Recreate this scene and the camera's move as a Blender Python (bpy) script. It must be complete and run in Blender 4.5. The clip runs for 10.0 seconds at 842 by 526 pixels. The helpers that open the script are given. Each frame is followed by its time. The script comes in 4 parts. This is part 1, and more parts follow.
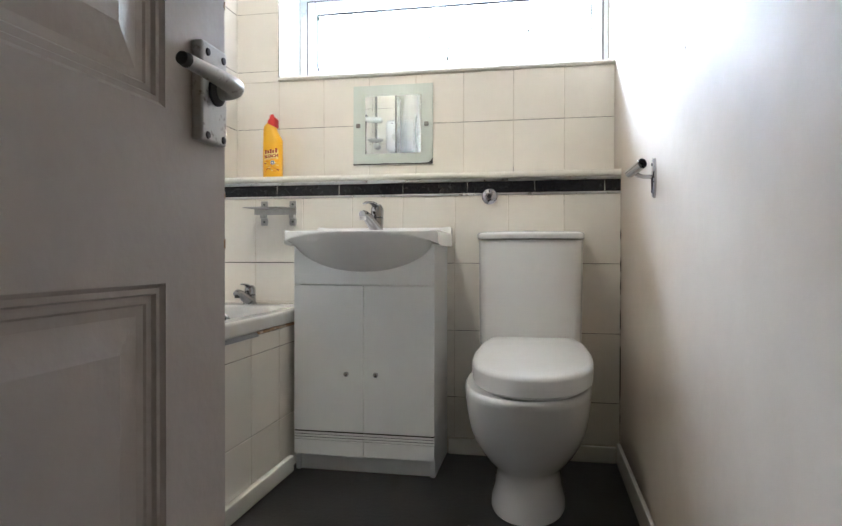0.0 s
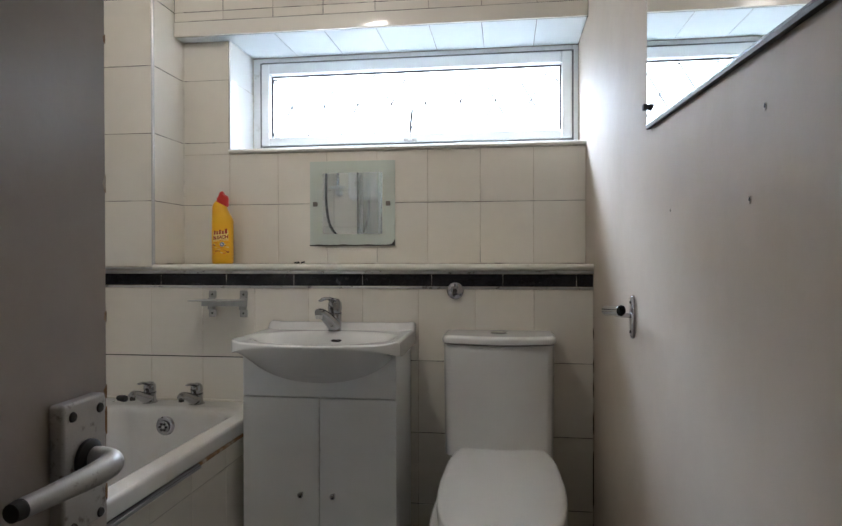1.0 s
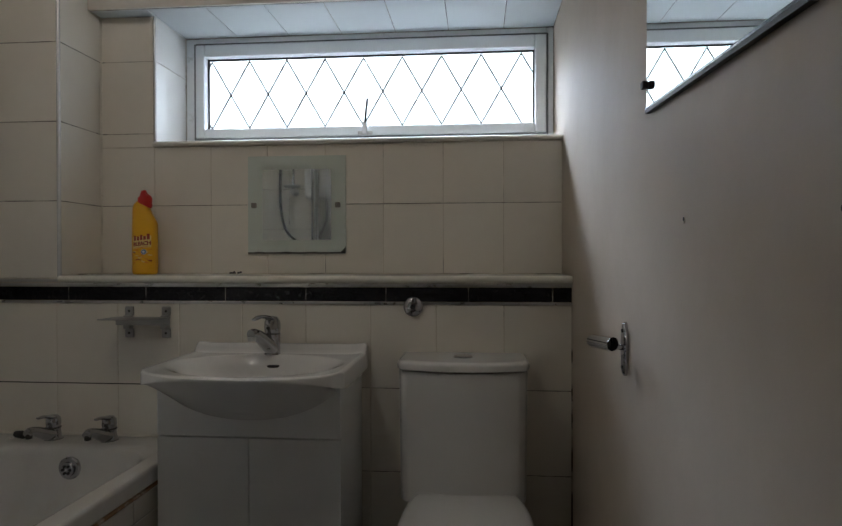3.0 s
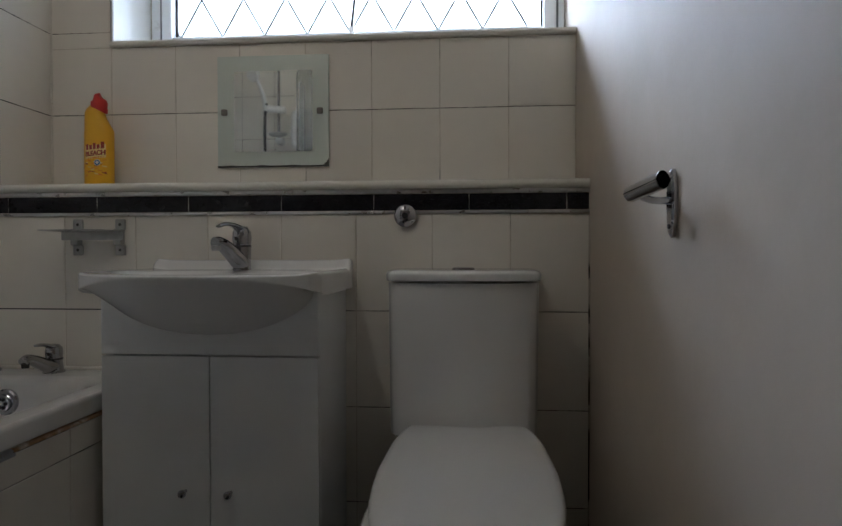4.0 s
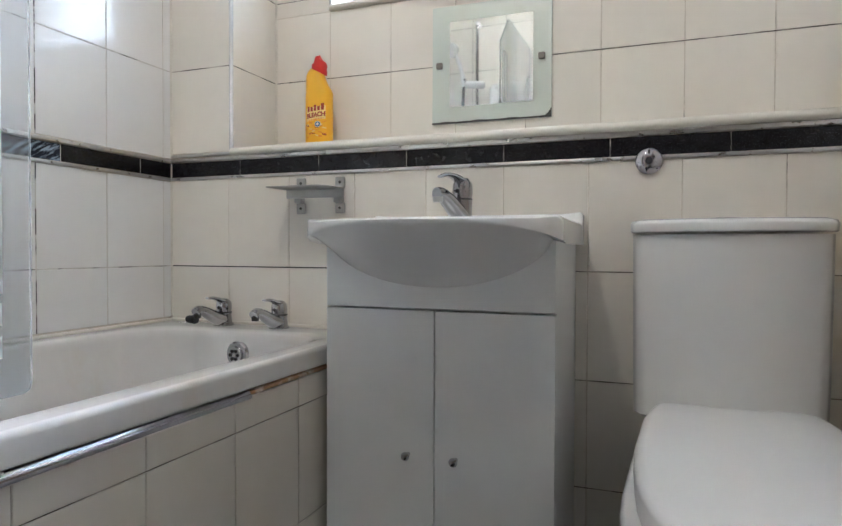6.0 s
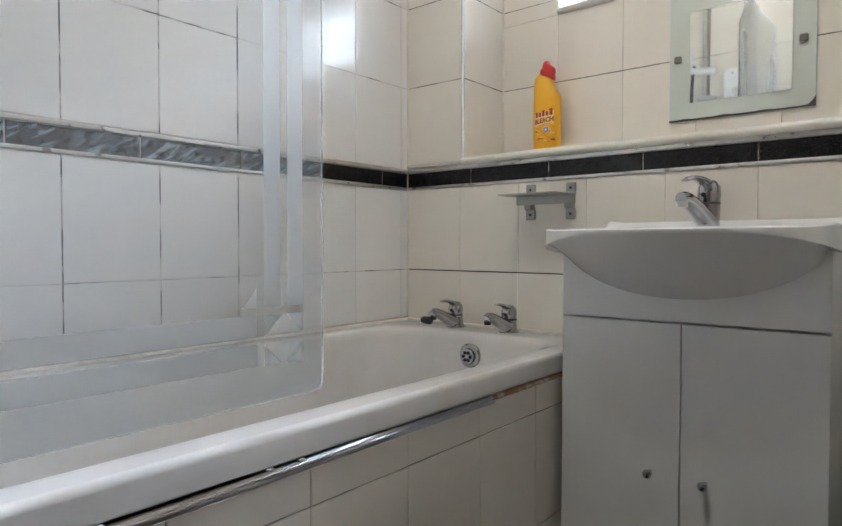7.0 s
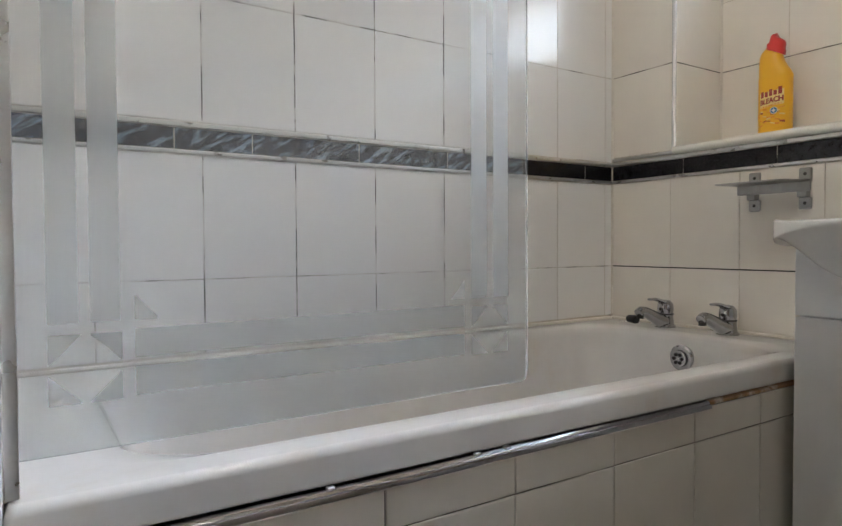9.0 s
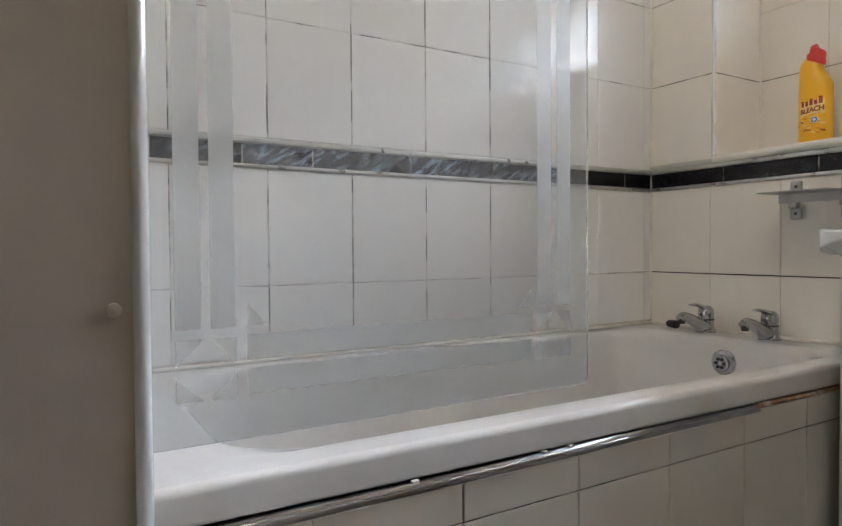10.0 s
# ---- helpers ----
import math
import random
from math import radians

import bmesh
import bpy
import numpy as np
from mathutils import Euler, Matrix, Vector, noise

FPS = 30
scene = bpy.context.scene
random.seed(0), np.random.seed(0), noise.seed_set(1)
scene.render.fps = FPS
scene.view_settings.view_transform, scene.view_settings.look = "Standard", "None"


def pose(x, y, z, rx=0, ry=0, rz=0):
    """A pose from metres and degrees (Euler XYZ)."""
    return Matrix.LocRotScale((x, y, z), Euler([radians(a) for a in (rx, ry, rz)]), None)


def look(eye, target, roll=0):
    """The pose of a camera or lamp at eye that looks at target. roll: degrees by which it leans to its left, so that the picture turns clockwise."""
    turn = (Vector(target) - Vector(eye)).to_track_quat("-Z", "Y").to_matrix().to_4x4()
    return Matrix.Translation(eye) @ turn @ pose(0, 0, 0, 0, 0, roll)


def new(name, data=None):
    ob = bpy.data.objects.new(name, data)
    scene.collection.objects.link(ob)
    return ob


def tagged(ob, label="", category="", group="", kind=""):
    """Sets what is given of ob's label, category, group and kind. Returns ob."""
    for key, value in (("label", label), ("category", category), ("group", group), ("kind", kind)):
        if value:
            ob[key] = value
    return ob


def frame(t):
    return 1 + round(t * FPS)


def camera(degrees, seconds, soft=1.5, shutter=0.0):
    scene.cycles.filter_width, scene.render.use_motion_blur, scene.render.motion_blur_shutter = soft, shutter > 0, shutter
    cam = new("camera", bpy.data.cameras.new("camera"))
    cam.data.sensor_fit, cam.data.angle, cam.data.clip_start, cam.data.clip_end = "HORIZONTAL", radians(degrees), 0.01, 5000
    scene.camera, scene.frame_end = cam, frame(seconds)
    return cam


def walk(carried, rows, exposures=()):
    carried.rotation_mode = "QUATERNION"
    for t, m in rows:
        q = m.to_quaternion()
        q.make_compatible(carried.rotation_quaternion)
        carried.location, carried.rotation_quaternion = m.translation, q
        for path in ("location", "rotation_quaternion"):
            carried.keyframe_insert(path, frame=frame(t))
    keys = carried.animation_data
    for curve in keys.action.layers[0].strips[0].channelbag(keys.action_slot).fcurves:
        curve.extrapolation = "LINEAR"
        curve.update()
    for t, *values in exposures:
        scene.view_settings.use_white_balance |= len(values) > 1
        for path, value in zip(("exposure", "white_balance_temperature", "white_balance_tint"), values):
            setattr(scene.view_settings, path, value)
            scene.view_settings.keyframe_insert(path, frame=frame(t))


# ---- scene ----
cam = camera(67.8, 10.0)
PATH = [
    (0, (0.182, 0.104, 0.736), (-0.19, 2.069, 0.716), 0.1),
    (0.3, (0.191, 0.171, 0.829), (-0.11, 2.148, 0.797), -0.1),
    (0.5, (0.193, 0.21, 0.894), (-0.093, 2.189, 0.872), -0.2),
    (1, (0.174, 0.262, 1.07), (-0.095, 2.244, 1.055), -0.1),
    (1.3, (0.165, 0.279, 1.137), (-0.081, 2.264, 1.117), -0.1),
    (1.5, (0.163, 0.283, 1.167), (-0.066, 2.27, 1.154), -0.1),
    (2, (0.169, 0.299, 1.216), (-0.031, 2.289, 1.205), -0.1),
    (2.3, (0.172, 0.338, 1.218), (-0.021, 2.329, 1.216), -0.1),
    (2.5, (0.175, 0.378, 1.217), (-0.012, 2.369, 1.206), -0.2),
    (3, (0.191, 0.567, 1.104), (0.011, 2.558, 1.087), -0.1),
    (3.2, (0.192, 0.626, 1.028), (0.017, 2.618, 1.004), -0.1),
    (4.5, (0.158, 0.912, 0.822), (-0.009, 2.904, 0.788), -0.1),
    (5, (0.138, 0.975, 0.781), (-0.059, 2.965, 0.74), -0.2),
    (5.5, (0.093, 0.986, 0.754), (-0.323, 2.942, 0.714), -0.0),
    (5.6, (0.083, 0.982, 0.755), (-0.38, 2.927, 0.712), -0.0),
    (6, (0.025, 0.948, 0.759), (-0.688, 2.816, 0.72), 0.2),
    (7.5, (-0.034, 0.889, 0.794), (-1.488, 2.261, 0.731), -0.2),
    (8, (-0.04, 0.88, 0.794), (-1.624, 2.099, 0.735), -0.3),
    (8.5, (-0.037, 0.876, 0.785), (-1.692, 1.998, 0.735), -0.4),
    (9, (-0.023, 0.882, 0.779), (-1.705, 1.963, 0.722), -0.3),
    (9.5, (-0.014, 0.868, 0.792), (-1.72, 1.911, 0.738), -0.3),
    (10, (-0.009, 0.79, 0.791), (-1.725, 1.815, 0.744), -0.4),
]
# Daylight: the exposure settles as the window comes into the picture.
EXPOSURES = [(0.0, 2.05, 5680, 9), (0.5, 1.5, 5680, 11), (1.0, 0.85, 5830, 11), (1.5, 0.45, 6030, 11), (2.0, 0.1, 6030, 11), (2.5, -0.15, 6030, 11), (3.0, -0.45, 6030, 11), (3.2, -0.5, 5980, 11), (4.5, 0.5, 5620, 11), (5.0, 1.2, 5570, 11), (5.6, 1.65, 5440, 11), (6.0, 1.7, 5490, 11), (7.5, 1.4, 5780, 11), (10.0, 1.27, 5980, 13)]
walk(cam, [(t, look(eye, target, roll)) for t, eye, target, roll in PATH], EXPOSURES)

# ---- light ----
world = bpy.data.worlds.new("sky")
scene.world = world
world.use_nodes = True
wn = world.node_tree.nodes
sky = wn.new("ShaderNodeTexSky")
sky.sky_type = "NISHITA"
sky.sun_disc = False
sky.sun_elevation = radians(40)
sky.sun_rotation = radians(150)
sky.air_density = 1.0
sky.dust_density = 4.0
world.node_tree.links.new(sky.outputs[0], wn["Background"].inputs[0])
wn["Background"].inputs[1].default_value = 0.15

sun = new("sun", bpy.data.lights.new("sun", "SUN"))
sun.data.energy, sun.data.angle, sun.data.color = 0.8, radians(12), (1.0, 0.96, 0.9)
sun.matrix_world = look((-3, -6, 8), (0, 0, 0))

daylight = new("window_daylight", bpy.data.lights.new("window_daylight", "AREA"))
daylight.data.shape, daylight.data.size, daylight.data.size_y = "RECTANGLE", 3.0, 2.2
daylight.data.energy, daylight.data.color = 960.0, (0.8, 0.88, 1.0)
daylight.matrix_world = look((-0.8, 4.5, 3.6), (-0.22, 2.9, 1.75))


# ---- materials ----
def material(name, color, rough, metal=0.0, vary=0.08, scale=6.0, bump=0.0, bump_scale=40.0, coat=0.0, spread=0.0, rough_vary=0.0, stain=None, gloss=0.5, stretch=1.0, streak=0.0):
    """A surface with two scales of colour variation, fine relief and, if given, patches of a stain colour."""
    m = bpy.data.materials.new(name)
    m.use_nodes = True
    n, l = m.node_tree.nodes, m.node_tree.links
    p = n["Principled BSDF"]
    p.inputs["Roughness"].default_value, p.inputs["Metallic"].default_value = rough, metal
    p.inputs["Specular IOR Level"].default_value = gloss
    p.inputs["Coat Weight"].default_value, p.inputs["Coat Roughness"].default_value = coat, 0.06
    geo = n.new("ShaderNodeTexCoord")
    info = n.new("ShaderNodeObjectInfo")
    big, fine = n.new("ShaderNodeTexNoise"), n.new("ShaderNodeTexNoise")
    big.inputs["Scale"].default_value, fine.inputs["Scale"].default_value = scale, scale * 9
    big.inputs["Detail"].default_value, fine.inputs["Detail"].default_value = 5, 4
    shift = n.new("ShaderNodeVectorMath")
    shift.operation = "MULTIPLY_ADD"
    shift.inputs[1].default_value = (31.0, 17.0, 23.0)
    l.new(info.outputs["Random"], shift.inputs[0])
    l.new(geo.outputs["Object"], shift.inputs[2])
    for tex in (big, fine):
        l.new(shift.outputs[0], tex.inputs["Vector"])
    add = n.new("ShaderNodeMath")
    add.operation = "MULTIPLY_ADD"
    add.inputs[1].default_value = 0.4
    l.new(fine.outputs["Fac"], add.inputs[0])
    l.new(big.outputs["Fac"], add.inputs[2])
    ramp = n.new("ShaderNodeMapRange")
    ramp.inputs["From Min"].default_value, ramp.inputs["From Max"].default_value = 0.35, 1.05
    ramp.inputs["To Min"].default_value, ramp.inputs["To Max"].default_value = 1 - vary, 1 + vary
    l.new(add.outputs[0], ramp.inputs["Value"])
    own = n.new("ShaderNodeMapRange")
    own.inputs["To Min"].default_value, own.inputs["To Max"].default_value = 1 - spread, 1 + spread
    l.new(info.outputs["Random"], own.inputs["Value"])
    both = n.new("ShaderNodeMath")
    both.operation = "MULTIPLY"
    l.new(ramp.outputs[0], both.inputs[0])
    l.new(own.outputs[0], both.inputs[1])
    tint = n.new("ShaderNodeVectorMath")
    tint.operation = "SCALE"
    tint.inputs[0].default_value = color
    l.new(both.outputs[0], tint.inputs["Scale"])
    out = tint.outputs[0]
    if stain:
        rgb, size, level, soft = stain
        spot = n.new("ShaderNodeTexNoise")
        spot.inputs["Scale"].default_value, spot.inputs["Detail"].default_value, spot.inputs["Roughness"].default_value = size, 6, 0.65
        l.new(geo.outputs["Object"], spot.inputs["Vector"])
        if streak:
            # Long wiped streaks that lean across the piece.
            lean = n.new("ShaderNodeMapping")
            lean.vector_type = "TEXTURE"
            lean.inputs["Rotation"].default_value, lean.inputs["Scale"].default_value = (0, 0, radians(32)), (streak, 1, 1)
            l.new(shift.outputs[0], lean.inputs["Vector"])
            l.new(lean.outputs[0], spot.inputs["Vector"])
        cut = n.new("ShaderNodeMapRange")
        cut.inputs["From Min"].default_value, cut.inputs["From Max"].default_value = level - soft, level + soft
        l.new(spot.outputs["Fac"], cut.inputs["Value"])
        mix = n.new("ShaderNodeMix")
        mix.data_type = "RGBA"
        mix.inputs["B"].default_value = (*rgb, 1)
        l.new(cut.outputs[0], mix.inputs["Factor"])
        l.new(out, mix.inputs["A"])
        out = mix.outputs["Result"]
    l.new(out, p.inputs["Base Color"])
    if rough_vary:
        rr = n.new("ShaderNodeMapRange")
        rr.inputs["To Min"].default_value, rr.inputs["To Max"].default_value = max(0.02, rough - rough_vary), rough + rough_vary
        l.new(big.outputs["Fac"], rr.inputs["Value"])
        l.new(rr.outputs[0], p.inputs["Roughness"])
    if bump:
        tex, b = n.new("ShaderNodeTexNoise"), n.new("ShaderNodeBump")
        tex.inputs["Scale"].default_value, tex.inputs["Detail"].default_value = bump_scale, 3
        pull = n.new("ShaderNodeVectorMath")
        pull.operation = "MULTIPLY"
        pull.inputs[1].default_value = (1, stretch, 1)
        l.new(shift.outputs[0], pull.inputs[0])
        l.new(pull.outputs[0], tex.inputs["Vector"])
        b.inputs["Strength"].default_value, b.inputs["Distance"].default_value = bump, 0.01
        l.new(tex.outputs["Fac"], b.inputs["Height"])
        l.new(b.outputs[0], p.inputs["Normal"])
    return m


GLAZE = material("glazed_tile", (0.79, 0.78, 0.755), 0.12, vary=0.02, scale=4, bump=0.018, bump_scale=38, stretch=0.22, spread=0.03, rough_vary=0.05)
# Same tile as GLAZE; the lamp's warm cast is put into its colour.
WARM_LIT_TILE = material("warm_lit_tile", (0.79, 0.748, 0.665), 0.12, vary=0.04, scale=3, bump=0.022, bump_scale=38, stretch=0.22, spread=0.03, rough_vary=0.05)
RIPPLED = material("rippled_glaze", (0.79, 0.755, 0.685), 0.05, vary=0.04, scale=3, bump=0.04, bump_scale=130, stretch=0.5)
GROUT = material("mouldy_grout", (0.4, 0.36, 0.3), 0.9, vary=0.25, scale=20, bump=0.3, bump_scale=300, stain=((0.02, 0.017, 0.014), 11, 0.5, 0.06))
MOULD = material("black_mould_joint", (0.024, 0.02, 0.016), 0.9, vary=0.4, scale=30, bump=0.2, bump_scale=300, stain=((0.5, 0.45, 0.38), 13, 0.5, 0.05))
SOOT = material("black_joint", (0.012, 0.011, 0.01), 0.9, vary=0.4, scale=30, bump=0.2, bump_scale=300, stain=((0.4, 0.37, 0.33), 20, 0.72, 0.04))
HEAVY_MOULD = material("heavy_mould_joint", (0.014, 0.013, 0.012), 0.9, vary=0.4, scale=30, bump=0.2, bump_scale=300, stain=((0.46, 0.41, 0.34), 14, 0.52, 0.05))
DASHED_MOULD = material("dashed_mould_joint", (0.016, 0.015, 0.013), 0.9, vary=0.4, scale=30, bump=0.2, bump_scale=300, stain=((0.6, 0.57, 0.52), 15, 0.45, 0.05))
LEFT_MOULD = material("broken_black_joint", (0.012, 0.011, 0.01), 0.9, vary=0.4, scale=30, bump=0.2, bump_scale=300, stain=((0.6, 0.57, 0.52), 13, 0.505, 0.03))
GROUT_PALE = material("pale_grout", (0.62, 0.56, 0.47), 0.9, vary=0.2, scale=20, bump=0.3, bump_scale=300, stain=((0.06, 0.05, 0.04), 8, 0.62, 0.08))
# Dark band tile; the wiped haze of the glass screen is painted into it.
HAZE_STREAKED = material("haze_streaked_band_tile", (0.014, 0.018, 0.028), 0.2, vary=0.6, scale=40, bump=0.05, bump_scale=120, spread=0.2, stain=((0.25, 0.31, 0.38), 95, 0.54, 0.05), streak=4.5)
GRANITE = material("black_granite_tile", (0.011, 0.0105, 0.012), 0.2, vary=0.6, scale=60, bump=0.06, bump_scale=120, spread=0.15, stain=((0.07, 0.066, 0.072), 330, 0.62, 0.06), gloss=0.35)
PAINT = material("cream_wall_paint", (0.475, 0.412, 0.335), 0.55, vary=0.09, scale=1.6, bump=0.03, bump_scale=160, gloss=0.14, rough_vary=0.1, stain=((0.43, 0.365, 0.285), 2.2, 0.6, 0.12))
CEILING = material("ceiling_paint", (0.78, 0.76, 0.72), 0.7, vary=0.04, scale=2, bump=0.1, bump_scale=120)
LEDGE = material("ledge_paint", (0.77, 0.74, 0.66), 0.25, vary=0.04, scale=5, bump=0.02, bump_scale=60, stain=((0.62, 0.52, 0.36), 7, 0.72, 0.08))
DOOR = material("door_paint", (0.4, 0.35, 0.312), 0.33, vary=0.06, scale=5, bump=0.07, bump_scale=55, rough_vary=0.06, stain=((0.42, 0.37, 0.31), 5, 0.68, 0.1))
CERAMIC = material("white_ceramic", (0.79, 0.785, 0.77), 0.07, vary=0.02, scale=4, coat=0.3)
ACRYLIC = material("white_bath_acrylic", (0.7, 0.685, 0.66), 0.09, vary=0.05, scale=5, bump=0.008, bump_scale=24, rough_vary=0.04, stain=((0.66, 0.6, 0.52), 6, 0.66, 0.12))
LAMINATE = material("white_laminate", (0.76, 0.765, 0.755), 0.3, vary=0.03, scale=3, bump=0.02, bump_scale=90)
PLASTIC = material("white_plastic", (0.8, 0.8, 0.79), 0.25, vary=0.02, scale=5)
UPVC = material("white_window_frame", (0.85, 0.87, 0.88), 0.22, vary=0.04, scale=6, stain=((0.5, 0.49, 0.45), 14, 0.72, 0.06))
CHROME = material("chrome", (0.46, 0.46, 0.48), 0.09, metal=1.0, vary=0.08, scale=30, rough_vary=0.06)
BRIGHT = material("bright_corner_strip", (0.8, 0.8, 0.79), 0.16, metal=0.35, vary=0.05, scale=20, rough_vary=0.05)
SATIN = material("satin_metal", (0.6, 0.59, 0.57), 0.3, metal=1.0, vary=0.1, scale=30, rough_vary=0.1)
WORN_WHITE = material("worn_white_metal", (0.504, 0.490, 0.468), 0.32, metal=0.35, vary=0.1, scale=40, stain=((0.16, 0.13, 0.11), 60, 0.62, 0.06))
HOSE = material("dark_chrome_hose", (0.13, 0.13, 0.14), 0.25, metal=0.9, vary=0.3, scale=60)
CLIP = material("bronze_clip", (0.2, 0.18, 0.16), 0.4, metal=0.6, vary=0.15, scale=40)
BRUSHED = material("brushed_metal", (0.4, 0.39, 0.37), 0.36, metal=1.0, vary=0.12, scale=40, rough_vary=0.08)
SEALANT = material("sealant", (0.7, 0.66, 0.58), 0.45, vary=0.15, scale=20, stain=((0.4, 0.32, 0.2), 18, 0.68, 0.06))
# Soffit copy of the wall tile, with its dim bluish light put into the colour.
SHADED_REVEAL = material("shaded_reveal_tile", (0.55, 0.585, 0.605), 0.38, vary=0.04, scale=4, bump=0.01, bump_scale=12, spread=0.03)
DARK = material("dark_metal", (0.03, 0.027, 0.025), 0.5, vary=0.3, scale=40)
RUBBER = material("black_rubber", (0.012, 0.012, 0.013), 0.55, vary=0.3, scale=40)
LEAD_AND_GAP = material("lead_and_gap_grey", (0.16, 0.17, 0.17), 0.5, metal=0.5, vary=0.4, scale=60)
YELLOW = material("yellow_plastic", (0.86, 0.46, 0.008), 0.42, vary=0.04, scale=10)
RED = material("red_plastic", (0.62, 0.03, 0.02), 0.32, vary=0.05, scale=20)
LABEL_RED = material("label_red", (0.35, 0.04, 0.02), 0.4, vary=0.1, scale=80)
LABEL_ORANGE = material("label_orange", (0.8, 0.3, 0.02), 0.4, vary=0.25, scale=60)
LABEL_PALE = material("label_pale", (0.85, 0.66, 0.25), 0.4, vary=0.15, scale=60)
LABEL_BLUE = material("label_blue", (0.05, 0.2, 0.4), 0.4, vary=0.1, scale=60)
FLOOR = material("dark_vinyl_floor", (0.016, 0.015, 0.015), 0.35, vary=0.4, scale=9, bump=0.06, bump_scale=90)
HALL = material("hall_paint", (0.55, 0.5, 0.43), 0.6, vary=0.04, scale=2, bump=0.03, bump_scale=200)
CARPET = material("hall_carpet", (0.2, 0.17, 0.14), 0.95, vary=0.2, scale=30, bump=0.4, bump_scale=400)
RAW_BOARD = material("raw_board", (0.3, 0.17, 0.08), 0.8, vary=0.3, scale=14, bump=0.4, bump_scale=90, stain=((0.6, 0.54, 0.44), 16, 0.55, 0.06))
MIRROR = material("mirror_silver", (0.88, 0.9, 0.89), 0.015, metal=1.0, vary=0.01, scale=3)
MIRROR_OLD = material("aged_mirror_silver", (0.7, 0.74, 0.74), 0.03, metal=1.0, vary=0.02, scale=3)
FROST = material("frosted_mirror_border", (0.6, 0.65, 0.59), 0.38, metal=0.25, vary=0.03, scale=4, coat=0.2)
WORN_EDGE = material("blackened_mirror_edge", (0.05, 0.05, 0.045), 0.6, vary=0.4, scale=50)


def glass_material(name, haze, haze_color, vary, rough=0.02, tint=(0.93, 0.97, 0.95), low=0.0):
    """Clear glass under a film of limescale; haze is how much of it is covered."""
    m = bpy.data.materials.new(name)
    m.use_nodes = True
    n, l = m.node_tree.nodes, m.node_tree.links
    p = n["Principled BSDF"]
    p.inputs["Base Color"].default_value = (*tint, 1)
    p.inputs["Transmission Weight"].default_value, p.inputs["Roughness"].default_value, p.inputs["IOR"].default_value = 1.0, rough, 1.45
    film = n.new("ShaderNodeBsdfTranslucent")
    matt = n.new("ShaderNodeBsdfDiffuse")
    film.inputs["Color"].default_value = matt.inputs["Color"].default_value = (*haze_color, 1)
    half = n.new("ShaderNodeMixShader")
    l.new(matt.outputs[0], half.inputs[1])
    l.new(film.outputs[0], half.inputs[2])
    where, tex, mp = n.new("ShaderNodeTexCoord"), n.new("ShaderNodeTexNoise"), n.new("ShaderNodeMapping")
    mp.vector_type = "TEXTURE"
    mp.inputs["Rotation"].default_value = (radians(35), 0, 0)
    mp.inputs["Scale"].default_value = (1, 1 / 30, 1 / 130)
    l.new(where.outputs["Object"], mp.inputs["Vector"])
    l.new(mp.outputs[0], tex.inputs["Vector"])
    tex.inputs["Scale"].default_value, tex.inputs["Detail"].default_value, tex.inputs["Roughness"].default_value = 1, 6, 0.62
    rng = n.new("ShaderNodeMapRange")
    rng.inputs["From Min"].default_value, rng.inputs["From Max"].default_value = 0.4, 0.66
    rng.inputs["To Min"].default_value, rng.inputs["To Max"].default_value = max(0, haze - vary), haze + vary
    l.new(tex.outputs["Fac"], rng.inputs["Value"])
    mix = n.new("ShaderNodeMixShader")
    cover = rng.outputs[0]
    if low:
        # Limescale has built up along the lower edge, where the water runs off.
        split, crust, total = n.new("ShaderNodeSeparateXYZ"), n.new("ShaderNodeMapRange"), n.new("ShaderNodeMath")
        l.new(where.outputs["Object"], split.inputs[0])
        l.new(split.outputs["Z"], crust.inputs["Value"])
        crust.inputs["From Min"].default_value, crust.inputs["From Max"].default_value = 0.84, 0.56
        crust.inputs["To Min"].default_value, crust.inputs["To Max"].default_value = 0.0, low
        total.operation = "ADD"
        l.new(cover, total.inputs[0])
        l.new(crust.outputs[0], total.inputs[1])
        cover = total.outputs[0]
    l.new(cover, mix.inputs[0])
    l.new(p.outputs[0], mix.inputs[1])
    l.new(half.outputs[0], mix.inputs[2])
    l.new(mix.outputs[0], n["Material Output"].inputs["Surface"])
    return m


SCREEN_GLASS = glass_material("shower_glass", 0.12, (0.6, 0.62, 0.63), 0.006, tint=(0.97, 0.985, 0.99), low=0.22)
FROSTED = glass_material("frosted_glass", 0.12, (0.66, 0.685, 0.665), 0.006, rough=0.3, tint=(0.99, 0.993, 0.982), low=0.08)
PANE = glass_material("window_glass", 0.02, (0.8, 0.8, 0.8), 0.02)

LAMP_GLASS = bpy.data.materials.new("lit_lamp_glass")
LAMP_GLASS.use_nodes = True
LAMP_GLASS.node_tree.nodes["Principled BSDF"].inputs["Emission Color"].default_value = (1.0, 0.87, 0.72, 1)
LAMP_GLASS.node_tree.nodes["Principled BSDF"].inputs["Emission Strength"].default_value = 75.0


SKY_GLOW = bpy.data.materials.new("white_overcast_sky")
SKY_GLOW.use_nodes = True
SKY_GLOW.node_tree.nodes["Principled BSDF"].inputs["Base Color"].default_value = (0, 0, 0, 1)
SKY_GLOW.node_tree.nodes["Principled BSDF"].inputs["Emission Color"].default_value = (0.88, 0.94, 1.0, 1)
